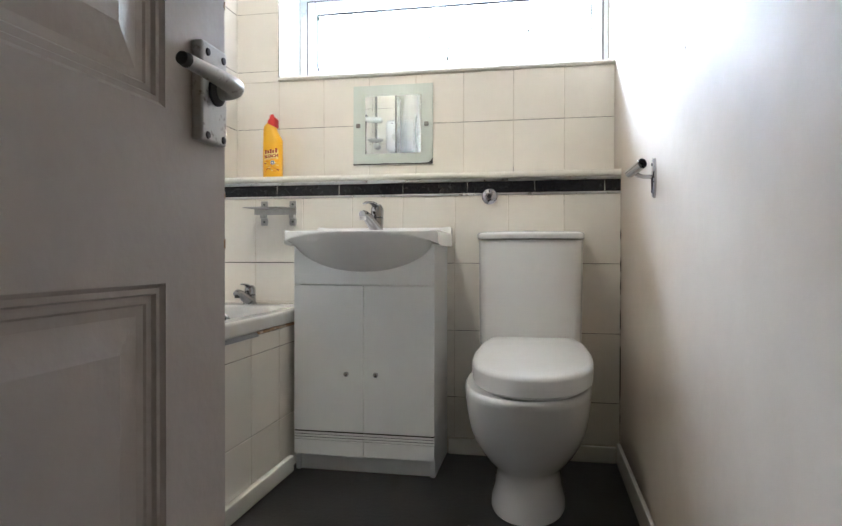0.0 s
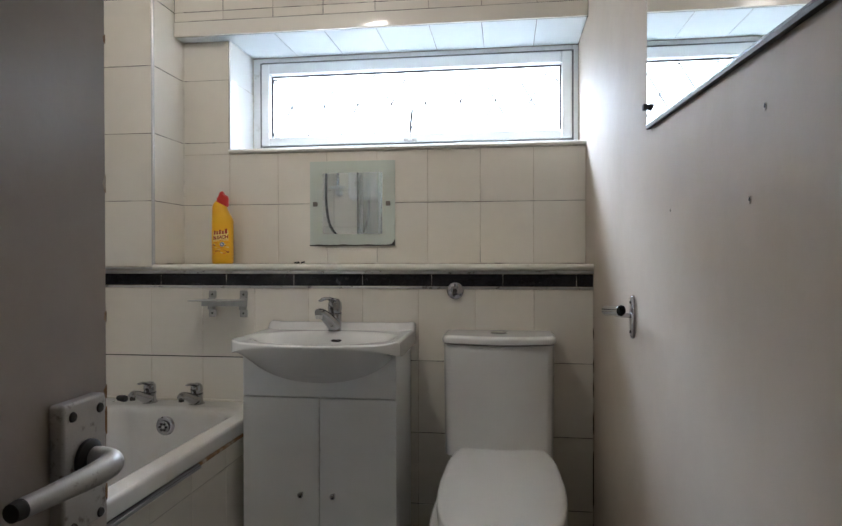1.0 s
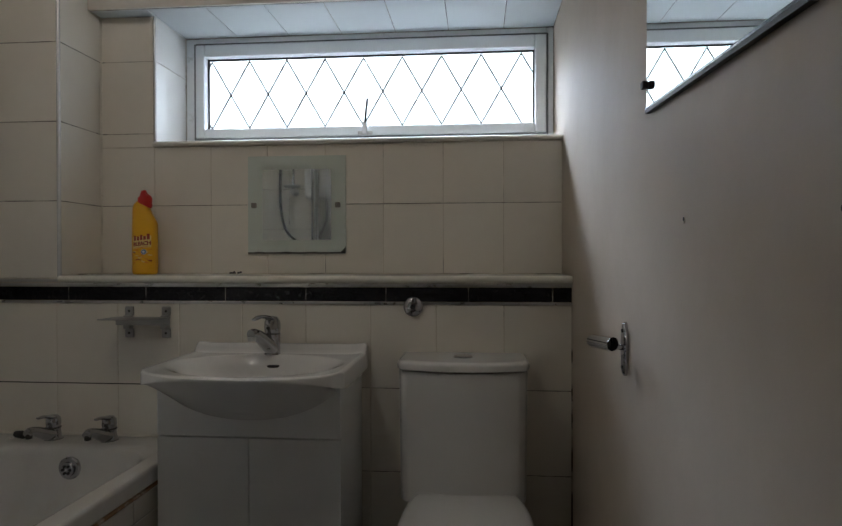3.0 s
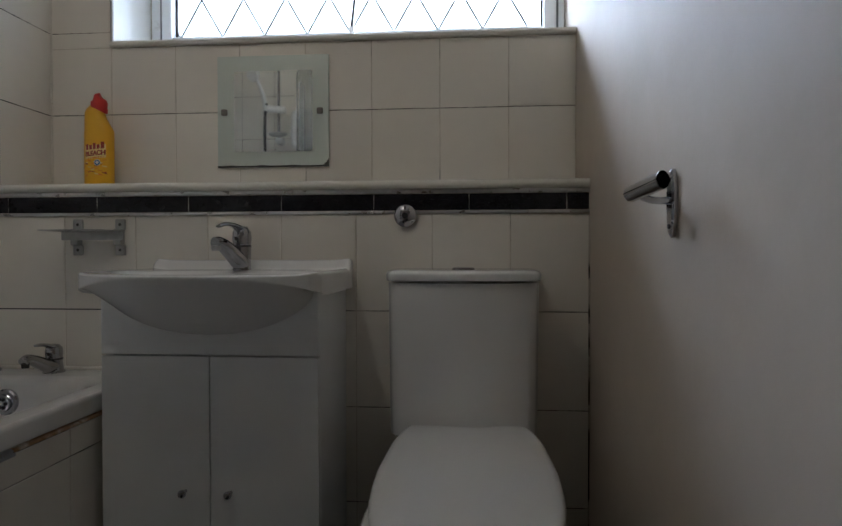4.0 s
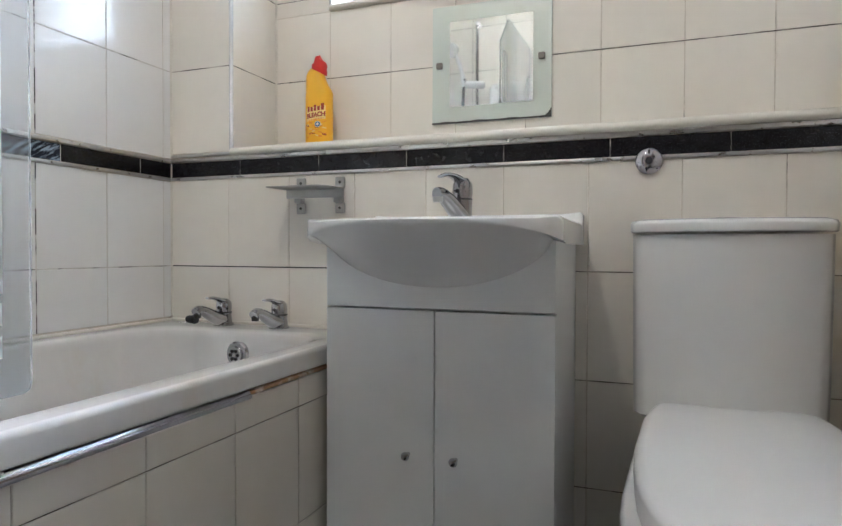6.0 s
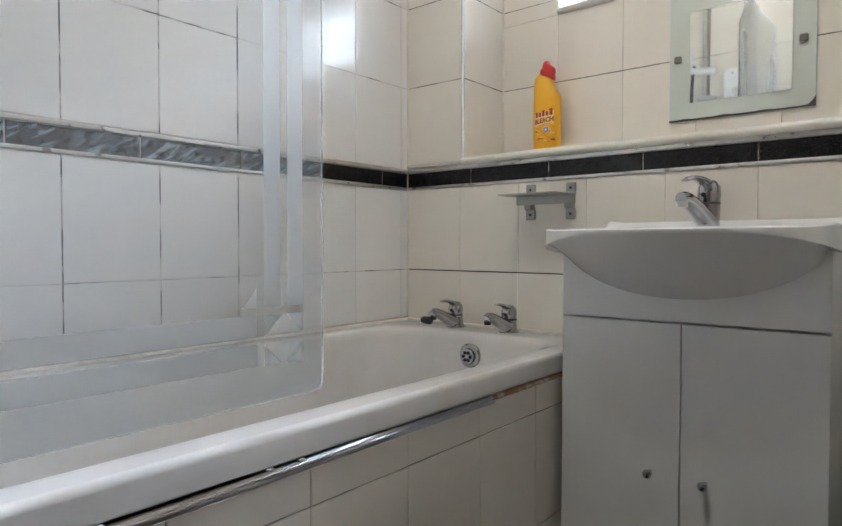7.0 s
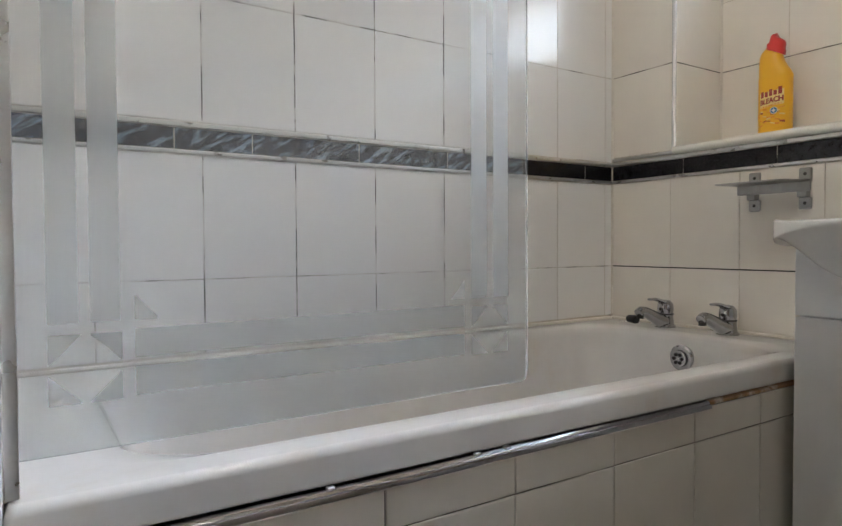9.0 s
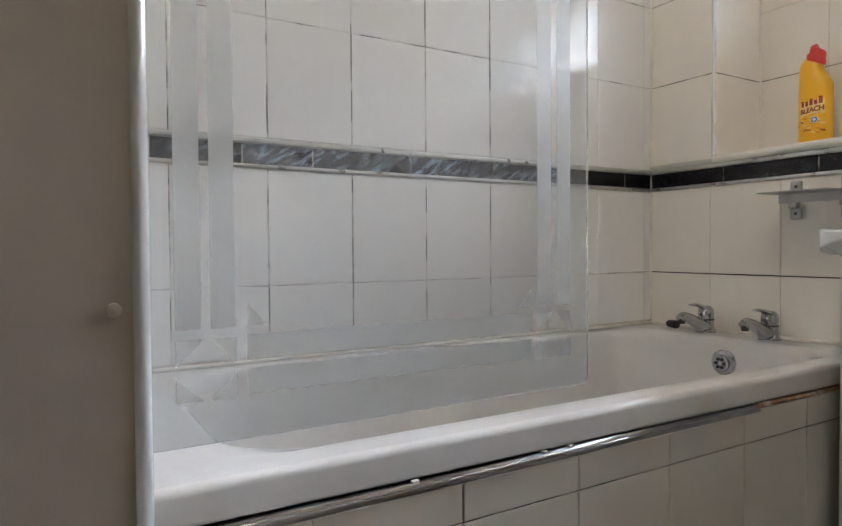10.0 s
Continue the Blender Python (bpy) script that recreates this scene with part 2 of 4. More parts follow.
SKY_GLOW.node_tree.nodes["Principled BSDF"].inputs["Emission Strength"].default_value = 5.0


# ---- building helpers ----
def finish(bm, name, mat, sharp=38):
    bmesh.ops.recalc_face_normals(bm, faces=bm.faces)
    me = bpy.data.meshes.new(name)
    for f in bm.faces:
        f.smooth = True
    bm.to_mesh(me)
    bm.free()
    me.set_sharp_from_angle(angle=radians(sharp))
    me.materials.append(mat)
    return me


def part(name, bm, mat, parent, label="", sharp=38):
    """Links bm as one mesh object under a thing or under a part."""
    ob = new(name, finish(bm, name, mat, sharp))
    ob.modifiers.new("normals", "WEIGHTED_NORMAL").keep_sharp = True
    ob.parent = parent
    if parent:
        ob.matrix_parent_inverse = parent.matrix_world.inverted()
    return tagged(ob, label)


def thing(name, place, label, category, group=""):
    ob = new(name)
    ob.empty_display_size = 0.05
    ob.location = place
    ob.matrix_world = Matrix.Translation(place)
    return tagged(ob, label, category, group)


def setting(name, bm, mat, label, category, sharp=38):
    ob = tagged(new(name, finish(bm, name, mat, sharp)), label, category, kind="structure")
    ob.modifiers.new("normals", "WEIGHTED_NORMAL").keep_sharp = True
    return ob


def box(x0, x1, y0, y1, z0, z1, bevel=0.0, seg=2, bm=None):
    out = bm or bmesh.new()
    own = bmesh.new()
    m = Matrix.Translation(((x0 + x1) / 2, (y0 + y1) / 2, (z0 + z1) / 2)) @ Matrix.Diagonal((abs(x1 - x0), abs(y1 - y0), abs(z1 - z0), 1))
    bmesh.ops.create_cube(own, size=1, matrix=m)
    if bevel:
        bmesh.ops.bevel(own, geom=own.edges[:], offset=bevel, segments=seg, profile=0.5, affect="EDGES")
    me = bpy.data.meshes.new("t")
    own.to_mesh(me)
    own.free()
    out.from_mesh(me)
    bpy.data.meshes.remove(me)
    return out


def loft(rings, bm=None, cap=True, closed=True):
    """A skin over rings of equally many points."""
    bm = bm or bmesh.new()
    rows = [[bm.verts.new(p) for p in ring] for ring in rings]
    k = len(rows[0])
    for a, b in zip(rows, rows[1:]):
        for i in range(k if closed else k - 1):
            bm.faces.new((a[i], a[(i + 1) % k], b[(i + 1) % k], b[i]))
    if cap:
        bm.faces.new(rows[0][::-1])
        bm.faces.new(rows[-1])
    return bm


def tube(points, radii, seg=14, bm=None, flat=1.0, up=(0, 0, 1)):
    """A round bar along points; flat squeezes it along up."""
    pts = [Vector(p) for p in points]
    radii = radii if isinstance(radii, (list, tuple)) else [radii] * len(pts)
    rings = []
    for i, p in enumerate(pts):
        d = (pts[min(i + 1, len(pts) - 1)] - pts[max(i - 1, 0)]).normalized()
        side = d.cross(Vector(up))
        if side.length < 1e-3:
            side = d.cross(Vector((0, 1, 0)))
        side.normalize()
        top = side.cross(d).normalized()
        rings.append([p + radii[i] * (math.cos(a) * side + flat * math.sin(a) * top) for a in (2 * math.pi * j / seg for j in range(seg))])
    return loft(rings, bm)


def lathe(profile, centre, axis="Z", seg=28, bm=None):
    """Turns (radius, height) pairs about an axis through centre."""
    c = Vector(centre)
    turn = {"Z": Matrix.Identity(3), "-Y": Euler((radians(90), 0, 0)).to_matrix(), "Y": Euler((radians(-90), 0, 0)).to_matrix(), "-X": Euler((0, radians(-90), 0)).to_matrix()}[axis]
    rings = [[c + turn @ Vector((max(r, 1e-4) * math.cos(a), max(r, 1e-4) * math.sin(a), h)) for a in (2 * math.pi * j / seg for j in range(seg))] for r, h in profile]
    return loft(rings, bm)


def curve_points(ctrl, n=16):
    """A smooth line through control points."""
    p = [Vector(c) for c in ctrl]
    p = [2 * p[0] - p[1]] + p + [2 * p[-1] - p[-2]]
    out = []
    for a, b, c, d in zip(p, p[1:], p[2:], p[3:]):
        for i in range(n):
            t = i / n
            out.append(0.5 * (2 * b + (c - a) * t + (2 * a - 5 * b + 4 * c - d) * t * t + (3 * b - a - 3 * c + d) * t ** 3))
    return out + [p[-2]]


# ---- the room ----
RIGHT, LEFT, LOW, DEEP, FOOT, TOP = 0.467, -1.335, 2.428, 2.648, 0.865, 2.36
SIDE = -1.117          # left cheek of the recess over the ledge
BEAM, BEAM_Z = 2.577, 1.94
JAMB = -0.919          # left cheek of the window
GAP = 0.0014           # how far the grout lies behind the tile face

setting("floor", box(-1.5, 0.62, -1.4, 2.7, -0.1, 0.0), FLOOR, "dark charcoal vinyl floor with a faint sheen", "floor")
setting("ceiling", box(-1.5, 0.62, -1.4, 3.06, TOP, TOP + 0.1), CEILING, "plain white painted ceiling", "ceiling")
wall_right = setting("wall_right", box(RIGHT, 0.62, -1.4, 3.06, 0, TOP), PAINT, "cream painted wall with scuffs and old plug holes", "wall")
wall_left = setting("wall_left", box(-1.46, LEFT - GAP, 0.7, 2.6, 0, TOP), GROUT_PALE, "white tiled wall with mouldy grout beside the bath", "wall")
wall_low = setting("wall_low", box(-1.46, RIGHT, LOW + GAP, 2.8, 0, 1.03), GROUT_PALE, "tiled boxed-out wall behind the basin and toilet", "wall")
wall_column = setting("wall_column", box(-1.46, SIDE - GAP, LOW + GAP, 3.06, 1.03, TOP), GROUT_PALE, "narrow tiled pier beside the recessed ledge", "wall")
bm = box(SIDE - GAP, RIGHT, DEEP + GAP, 3.06, 1.03, 1.488)
box(SIDE - GAP, JAMB - GAP, DEEP + GAP, 3.06, 1.488, BEAM_Z + GAP, bm=bm)
wall_north = setting("wall_north", bm, GROUT_PALE, "cream tiled wall under and beside the window", "wall")
wall_beam = setting("wall_beam", box(SIDE - GAP, RIGHT, BEAM + GAP, 3.06, BEAM_Z + GAP, TOP), GROUT, "tiled lintel over the window with dirty joints", "wall")
wall_foot = setting("wall_foot", box(-1.46, -0.6, -0.1, FOOT - GAP, 0, TOP), PAINT, "painted wall end at the foot of the bath", "wall")
bm = box(-0.6, -0.215, 0.0, 0.12, 0, TOP)
box(-0.215, RIGHT, 0.0, 0.12, 2.02, TOP, bm=bm)
setting("wall_south", bm, PAINT, "cream painted wall around the doorway", "wall")
bm = box(-1.5, 0.62, -1.5, -1.4, 0, TOP)
box(-1.5, -1.46, -1.4, -0.1, 0, TOP, bm=bm)
setting("wall_hall", bm, HALL, "plain hallway wall outside the doorway", "wall")
setting("floor_hall", box(-1.46, RIGHT, -1.4, -0.02, 0.0, 0.008, 0.003), CARPET, "brown hallway carpet", "floor")

# White sky behind the window.
setting("backdrop", box(-6, 6, 8.0, 8.1, 1.2, 7.0), SKY_GLOW, "plain white overcast sky outside the window", "sky")

# Door lining, skirtings and trims.
bm = box(-0.215, -0.172, -0.01, 0.13, 0, 2.02, 0.003)
setting("trim_door_lining", bm, DOOR, "painted door lining beside the hinges", "trim")
setting("trim_door_lining", box(0.44, RIGHT - 0.001, -0.01, 0.13, 0, 2.02, 0.003), DOOR, "painted door lining at the latch side", "trim")
setting("trim_door_lining", box(-0.172, 0.44, -0.01, 0.13, 1.99, 2.02, 0.003), DOOR, "painted head of the door lining", "trim")
setting("baseboard", box(-0.15, 0.452, 2.414, LOW + 0.001, 0, 0.058, 0.004), LEDGE, "low white skirting under the tiles", "skirting")
setting("baseboard", box(0.453, RIGHT - 0.001, 0.135, 2.413, 0, 0.075, 0.004), LEDGE, "low white skirting along the painted wall", "skirting")
setting("baseboard", box(-0.664, -0.642, 0.868, 2.13, 0, 0.055, 0.006), LEDGE, "white quadrant strip at the foot of the bath panel", "skirting")


def ledge_bm():
    """The ledge's top board, with a rounded nose."""
    prof = [(DEEP + 0.002, 1.049), (2.424, 1.05)] + [(2.424 - 0.011 * math.sin(a), 1.039 + 0.011 * math.cos(a)) for a in (0.4, 0.9, 1.57, 2.2, 2.8)] + [(2.424, 1.027), (DEEP + 0.002, 1.027)]
    rings = []
    for i in range(31):
        x = SIDE + 0.001 + (RIGHT - SIDE - 0.003) * i / 30
        w = 0.0012 * noise.noise(Vector((x * 3, 0, 5)))
        rings.append([(x, y, z + w) for y, z in prof])
    return loft(rings)


setting("trim_ledge", ledge_bm(), LEDGE, "cream painted ledge with a rounded, yellowed nose", "ledge")
setting("trim_ledge", box(LEFT, SIDE, LOW - 0.004, LOW + 0.01, 1.03, 1.04, 0.002), SATIN, "thin metal strip under the pier tiles", "trim")

# Thin metal strips over and under the dark band.
for z0, z1 in ((0.9635, 0.971), (1.0165, 1.0265)):
    setting("trim_strip", box(LEFT, RIGHT - 0.001, LOW - 0.005, LOW + 0.006, z0, z1, 0.002), SATIN, "thin silver metal strip edging the dark band", "trim")
    setting("trim_strip", box(LEFT - 0.006, LEFT + 0.005, FOOT, LOW - 0.006, z0, z1, 0.002), SATIN, "thin silver metal strip edging the dark band", "trim")
setting("trim_corner", tube([(SIDE - 0.004, LOW + 0.002, 1.045), (SIDE - 0.004, LOW + 0.002, TOP - 0.002)], 0.006, 10), BRIGHT, "upright bright corner strip on the pier", "trim")
setting("trim_corner", tube([(JAMB - 0.003, DEEP + 0.002, 1.503), (JAMB - 0.003, DEEP + 0.002, BEAM_Z - 0.001)], 0.0045, 10), BRIGHT, "upright bright corner strip beside the window", "trim")
setting("trim_corner", tube([(-0.604, FOOT - 0.005, 0.0), (-0.604, FOOT - 0.005, TOP - 0.002)], 0.008, 12), BRIGHT, "upright bright metal corner strip at the wall end", "trim")
setting("trim_beam", box(SIDE, RIGHT - 0.001, BEAM - 0.003, BEAM + 0.01, BEAM_Z, 1.997, 0.004), RIPPLED, "plain cream strip along the lintel's lower edge", "trim")


for cx_, cy_, z0_ in ((LEFT + 0.001, LOW - 0.001, 1.03), (LEFT + 0.001, LOW - 0.001, 0.565), (SIDE + 0.001, DEEP - 0.001, 1.052)):
    setting("trim_sealant", tube([(cx_, cy_, z0_), (cx_, cy_, 0.961 if z0_ < 0.6 else TOP - 0.002)], 0.004, 8), SEALANT, "beige sealant bead in the tiled corner", "sealant")
setting("trim_corner_joint", box(RIGHT - 0.0035, RIGHT - 0.0002, LOW - 0.003, LOW - 0.0005, 0.06, 0.962), MOULD, "mouldy sealant line in the wall corner", "sealant")


# ---- bath ----
def smooth(t):
    t = max(0.0, min(1.0, t))
    return t * t * (3 - 2 * t)


def rounded(x0, x1, y0, y1, r, z, n=8):
    """A rounded rectangle as a ring of points."""
    out = []
    r = min(r, (x1 - x0) * 0.48, (y1 - y0) * 0.48)
    for cx, cy, a0 in ((x1 - r, y1 - r, 0), (x0 + r, y1 - r, 90), (x0 + r, y0 + r, 180), (x1 - r, y0 + r, 270)):
        for i in range(n + 1):
            a = radians(a0 + 90 * i / n)
            out.append((cx + r * math.cos(a), cy + r * math.sin(a), z))
    return out


CX_BATH = -0.7
bath = thing("bathtub", (-0.985, 1.64, 0), "white acrylic bath with a rounded rim and stained sealant", "bathtub")
RIM = 0.551
BX0, BX1, BY0, BY1 = LEFT + 0.001, -0.666, FOOT + 0.001, LOW - 0.001
rings = [rounded(BX0 + 0.004, BX1 - 0.012, BY0 + 0.004, BY1 - 0.004, 0.006, 0.512), rounded(BX0, BX1 - 0.006, BY0, BY1, 0.006, 0.506),
         rounded(BX0, BX1 - 0.001, BY0, BY1, 0.006, 0.507), rounded(BX0, BX1, BY0, BY1, 0.006, 0.511), rounded(BX0, BX1 - 0.002, BY0, BY1, 0.006, 0.538)]
for k in range(1, 6):
    a = math.pi / 2 * k / 5
    rings.append(rounded(BX0 + 0.001 * k, BX1 - 0.002 - 0.012 * (1 - math.cos(a)), BY0 + 0.001 * k, BY1 - 0.001 * k, 0.008, 0.538 + 0.011 * math.sin(a)))
rings.append(rounded(BX0 + 0.035, BX1 - 0.055, BY0 + 0.07, BY1 - 0.085, 0.1, RIM - 0.002))
for d, z in ((0.0, -0.006), (0.006, -0.013), (0.011, -0.026), (0.016, -0.05), (0.03, -0.13), (0.045, -0.22), (0.065, -0.3), (0.1, -0.345), (0.16, -0.37), (0.24, -0.378)):
    rings.append(rounded(BX0 + 0.045 + d, BX1 - 0.066 - d, BY0 + 0.1 + d * 2.0, BY1 - 0.105 - d, 0.13, RIM + z))
bm = loft(rings, cap=False)
bm.verts.ensure_lookup_table()
bm.faces.new(bm.verts[-len(rings[0]):])
for v in bm.verts:
    v.co.x -= 0.008 * (v.co.x - LEFT) / (BX1 - LEFT) * (2.3 - v.co.y) / 1.3
part("tub", bm, ACRYLIC, bath, sharp=60)
part("outlet", lathe([(0.004, 0.0), (0.03, 0.001), (0.03, 0.004), (0.02, 0.005), (0.018, 0.001), (0.001, 0.001)], (-0.985, 2.05, RIM - 0.379)), CHROME, bath, "chrome waste outlet")
over = part("overflow_plate", lathe([(0.001, -0.006), (0.033, -0.006), (0.034, 0.002), (0.03, 0.006), (0.022, 0.007), (0.021, 0.014), (0.018, 0.016), (0.001, 0.016)], (-1.003, 2.302, 0.487), "-Y"), CHROME, bath, "round chrome overflow with six dark holes")
for i in range(6):
    a = i * math.pi / 3
    part("overflow_hole", lathe([(0.001, 0), (0.0045, 0), (0.0045, 0.0012), (0.001, 0.0012)], (-1.003 + 0.0115 * math.cos(a), 2.2852, 0.487 + 0.0115 * math.sin(a)), "-Y", 10), RUBBER, over)
part("overflow_screw", lathe([(0.001, 0), (0.003, 0), (0.003, 0.002), (0.001, 0.002)], (-1.003, 2.2852, 0.487), "-Y", 10), SATIN, over)

panel = setting("bath_panel", box(-0.69, -0.6675, FOOT + 0.001, 2.425, 0, 0.496), GROUT, "tiled bath side panel with dirty joints", "bath panel")
TRIM = ((-0.6635, 0.5), (-0.6635, 0.5045), (-0.6645, 0.507), (-0.6665, 0.5078), (-0.6675, 0.5096), (-0.67, 0.5122), (-0.6815, 0.5125), (-0.6815, 0.509), (-0.672, 0.506), (-0.667, 0.5))
setting("trim_bath", loft([[(x + 0.001, y, z - 0.0085 + 0.0005 * math.sin(y * 9)) for x, z in TRIM] for y in np.linspace(FOOT + 0.002, 1.895, 24)]), CHROME, "worn chrome edging strip under the bath rim", "trim")
setting("trim_bath", box(-0.6815, -0.6645, 1.897, 2.41, 0.4965, 0.5035, 0.002), RAW_BOARD, "exposed brown board where tiles are missing", "trim")
setting("trim_bath", tube([(-0.6638, y, 0.4905 + 0.0012 * noise.noise(Vector((y * 40, 1, 0)))) for y in np.linspace(FOOT + 0.01, 1.83, 60)], [0.0012 + 0.0016 * abs(noise.noise(Vector((y * 25, 7, 0)))) for y in np.linspace(FOOT + 0.01, 1.83, 60)], 6), SEALANT, "yellowed sealant smear under the chrome edging", "sealant")
for y in (1.17, 1.38, 1.43):
    setting("trim_sealant", box(-0.674, -0.6665, y, y + 0.009, 0.5022, 0.5058, 0.001), PLASTIC, "white chip of packing under the bath rim", "sealant")


for a, b in (((LEFT + 0.002, FOOT + 0.01, RIM + 0.001), (LEFT + 0.002, LOW - 0.002, RIM + 0.001)), ((LEFT + 0.002, LOW - 0.002, RIM + 0.001), (CX_BATH, LOW - 0.002, RIM + 0.001)), ((LEFT + 0.002, FOOT + 0.002, RIM + 0.001), (CX_BATH, FOOT + 0.002, RIM + 0.001))):
    a, b = Vector(a), Vector(b)
    pts = [a.lerp(b, i / 24) + Vector((0, 0, 0.0012 * noise.noise(Vector((i, a.y, 2))))) for i in range(25)]
    setting("trim_sealant", tube(pts, 0.0055, 8), SEALANT, "yellowing white sealant bead round the bath", "sealant")


def pillar_tap(place, label):
    x, y, z = place
    tap = thing("bath_tap", place, label, "tap", "pair of bath taps")
    bm = lathe([(0.001, 0), (0.027, 0), (0.027, 0.004), (0.023, 0.008), (0.02, 0.028), (0.021, 0.034), (0.001, 0.034)], place)
    part("body", bm, CHROME, tap)
    path = curve_points([(x, y, z + 0.014), (x, y - 0.035, z + 0.024), (x, y - 0.075, z + 0.042), (x, y - 0.1, z + 0.05), (x, y - 0.114, z + 0.044)], 6)
    k = len(path) - 1
    part("spout", tube(path, [0.02 - 0.008 * smooth(i / k * 1.2) for i in range(k + 1)], 14), CHROME, tap)
    part("nozzle", lathe([(0.001, 0), (0.009, 0), (0.0095, 0.01), (0.001, 0.01)], (x, y - 0.106, z + 0.03), seg=14), DARK, tap)
    part("collar", lathe([(0.0215, 0.0), (0.0225, 0.002), (0.0215, 0.004), (0.001, 0.004)], (x, y, z + 0.034)), DARK, tap)
    bm = lathe([(0.001, 0), (0.02, 0), (0.0215, 0.012), (0.02, 0.026), (0.012, 0.035), (0.001, 0.037)], (x, y, z + 0.038))
    path = curve_points([(x, y + 0.006, z + 0.062), (x, y - 0.022, z + 0.072), (x, y - 0.045, z + 0.078), (x, y - 0.068, z + 0.079)], 5)
    tube(path, [0.016 - 0.009 * i / (len(path) - 1) for i in range(len(path))], 12, bm, flat=0.45)
    lever = part("lever", bm, CHROME, tap)
    part("indicator", lathe([(0.001, 0), (0.0045, 0), (0.0045, 0.0015), (0.001, 0.0015)], (x, y - 0.0205, z + 0.05), "-Y", 12), DARK, lever)
    return tap


pillar_tap((-1.105, 2.375, RIM), "chrome lever pillar tap on the bath rim beside a plug")
pillar_tap((-0.925, 2.375, RIM), "chrome lever pillar tap on the bath rim beside the basin unit")
plug = thing("bath_plug", (-1.21, 2.36, RIM), "black rubber bath plug lying on the rim", "plug")
part("stopper", tube([(-1.232, 2.372, RIM + 0.0125), (-1.228, 2.372, RIM + 0.0125), (-1.222, 2.37, RIM + 0.0125), (-1.196, 2.364, RIM + 0.0125), (-1.19, 2.363, RIM + 0.0125)], [0.004, 0.008, 0.0105, 0.0125, 0.011], 14), RUBBER, plug)
part("ring", tube([(-1.205 - 0.03 - 0.008 * math.cos(a), 2.36 + 0.008 * math.sin(a), RIM + 0.003) for a in np.linspace(0, 6.0, 16)], 0.0015, 6), SATIN, plug)

# ---- shower screen and shower ----
SX = -0.7
screen = thing("shower_screen", (SX, FOOT, RIM), "glass shower screen with frosted stripes and limescale haze", "shower screen")
z0, ya, yb = 0.583, 0.877, 1.497
outline = [(ya, z0), (yb - 0.012, z0), (yb - 0.003, z0 + 0.004), (yb, z0 + 0.014), (yb, 1.72), (yb - 0.004, 1.729), (1.352, 1.872), (1.343, 1.876), (ya, 1.876)]
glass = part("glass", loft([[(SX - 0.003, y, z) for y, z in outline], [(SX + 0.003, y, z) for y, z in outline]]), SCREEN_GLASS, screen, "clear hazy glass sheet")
glass.visible_shadow = False


def frost(poly):
    bm = loft([[(SX + 0.0032, y, z) for y, z in poly], [(SX + 0.00325, y, z) for y, z in poly]])
    ob = part("frosted_stripe", bm, FROSTED, glass)
    ob.visible_shadow = False


def rect(y0, y1, zb, zt):
    return [(y0, zb), (y1, zb), (y1, zt), (y0, zt)]


for y0, y1 in ((0.903, 0.929), (0.939, 0.965), (1.396, 1.422), (1.434, 1.46)):
    frost(rect(y0, y1, 0.707, 1.7))
for zb, zt in ((0.632, 0.66), (0.67, 0.698)):
    frost(rect(0.978, 1.384, zb, zt))
for y0 in (0.903, 1.396):
    y1, zb, zt, h = y0 + 0.063, 0.63, 0.696, 0.028
    frost([(y0, zb), (y0 + h, zb), (y0, zb + h)])
    frost([(y1, zb), (y1, zb + h), (y1 - h, zb)])
    frost([(y0, zt), (y0, zt - h), (y0 + h, zt)])
    frost([(y1, zt), (y1 - h, zt), (y1, zt - h)])
frost([(0.978, 0.707), (1.0, 0.707), (0.978, 0.732)])
frost([(1.384, 0.707), (1.384, 0.732), (1.362, 0.707)])
part("wall_channel", box(SX - 0.011, SX + 0.011, FOOT + 0.002, ya + 0.002, RIM, 1.87, 0.002), SATIN, screen, "satin aluminium wall channel")

riser = thing("shower_riser", (-0.99, FOOT, 1.5), "chrome shower riser rail with white handset and hose", "shower rail")
rx, ry = -0.99, FOOT + 0.05
part("rail", tube([(rx, ry, 1.5), (rx, ry, 2.045)], 0.008, 14), CHROME, riser)
for z, size in ((1.515, 1.0), (2.04, 0.55)):
    part("bracket", lathe([(0.001, 0), (0.022 * size, 0), (0.022 * size, 0.03), (0.02 * size, 0.056), (0.012 * size, 0.06), (0.001, 0.061)], (rx, FOOT, z), "Y", 18), PLASTIC, riser)
part("slider", tube([(rx - 0.078, ry + 0.012, 1.7), (rx - 0.07, ry + 0.012, 1.699), (rx - 0.01, ry + 0.006, 1.694), (rx + 0.036, ry + 0.004, 1.69), (rx + 0.044, ry + 0.004, 1.69)], [0.012, 0.02, 0.022, 0.021, 0.014], 16), PLASTIC, riser)
hx = rx - 0.068
handset = part("handset", tube(curve_points([(hx, ry + 0.034, 1.68), (hx - 0.006, ry + 0.04, 1.75), (hx - 0.03, ry + 0.055, 1.83), (hx - 0.045, ry + 0.066, 1.87)], 6), [0.012] * 7 + [0.0105] * 12, 12), PLASTIC, riser)
part("collar", lathe([(0.0125, 0), (0.0135, 0.001), (0.0135, 0.012), (0.001, 0.012)], (hx, ry + 0.034, 1.712)), RUBBER, handset, "dark handset collar")
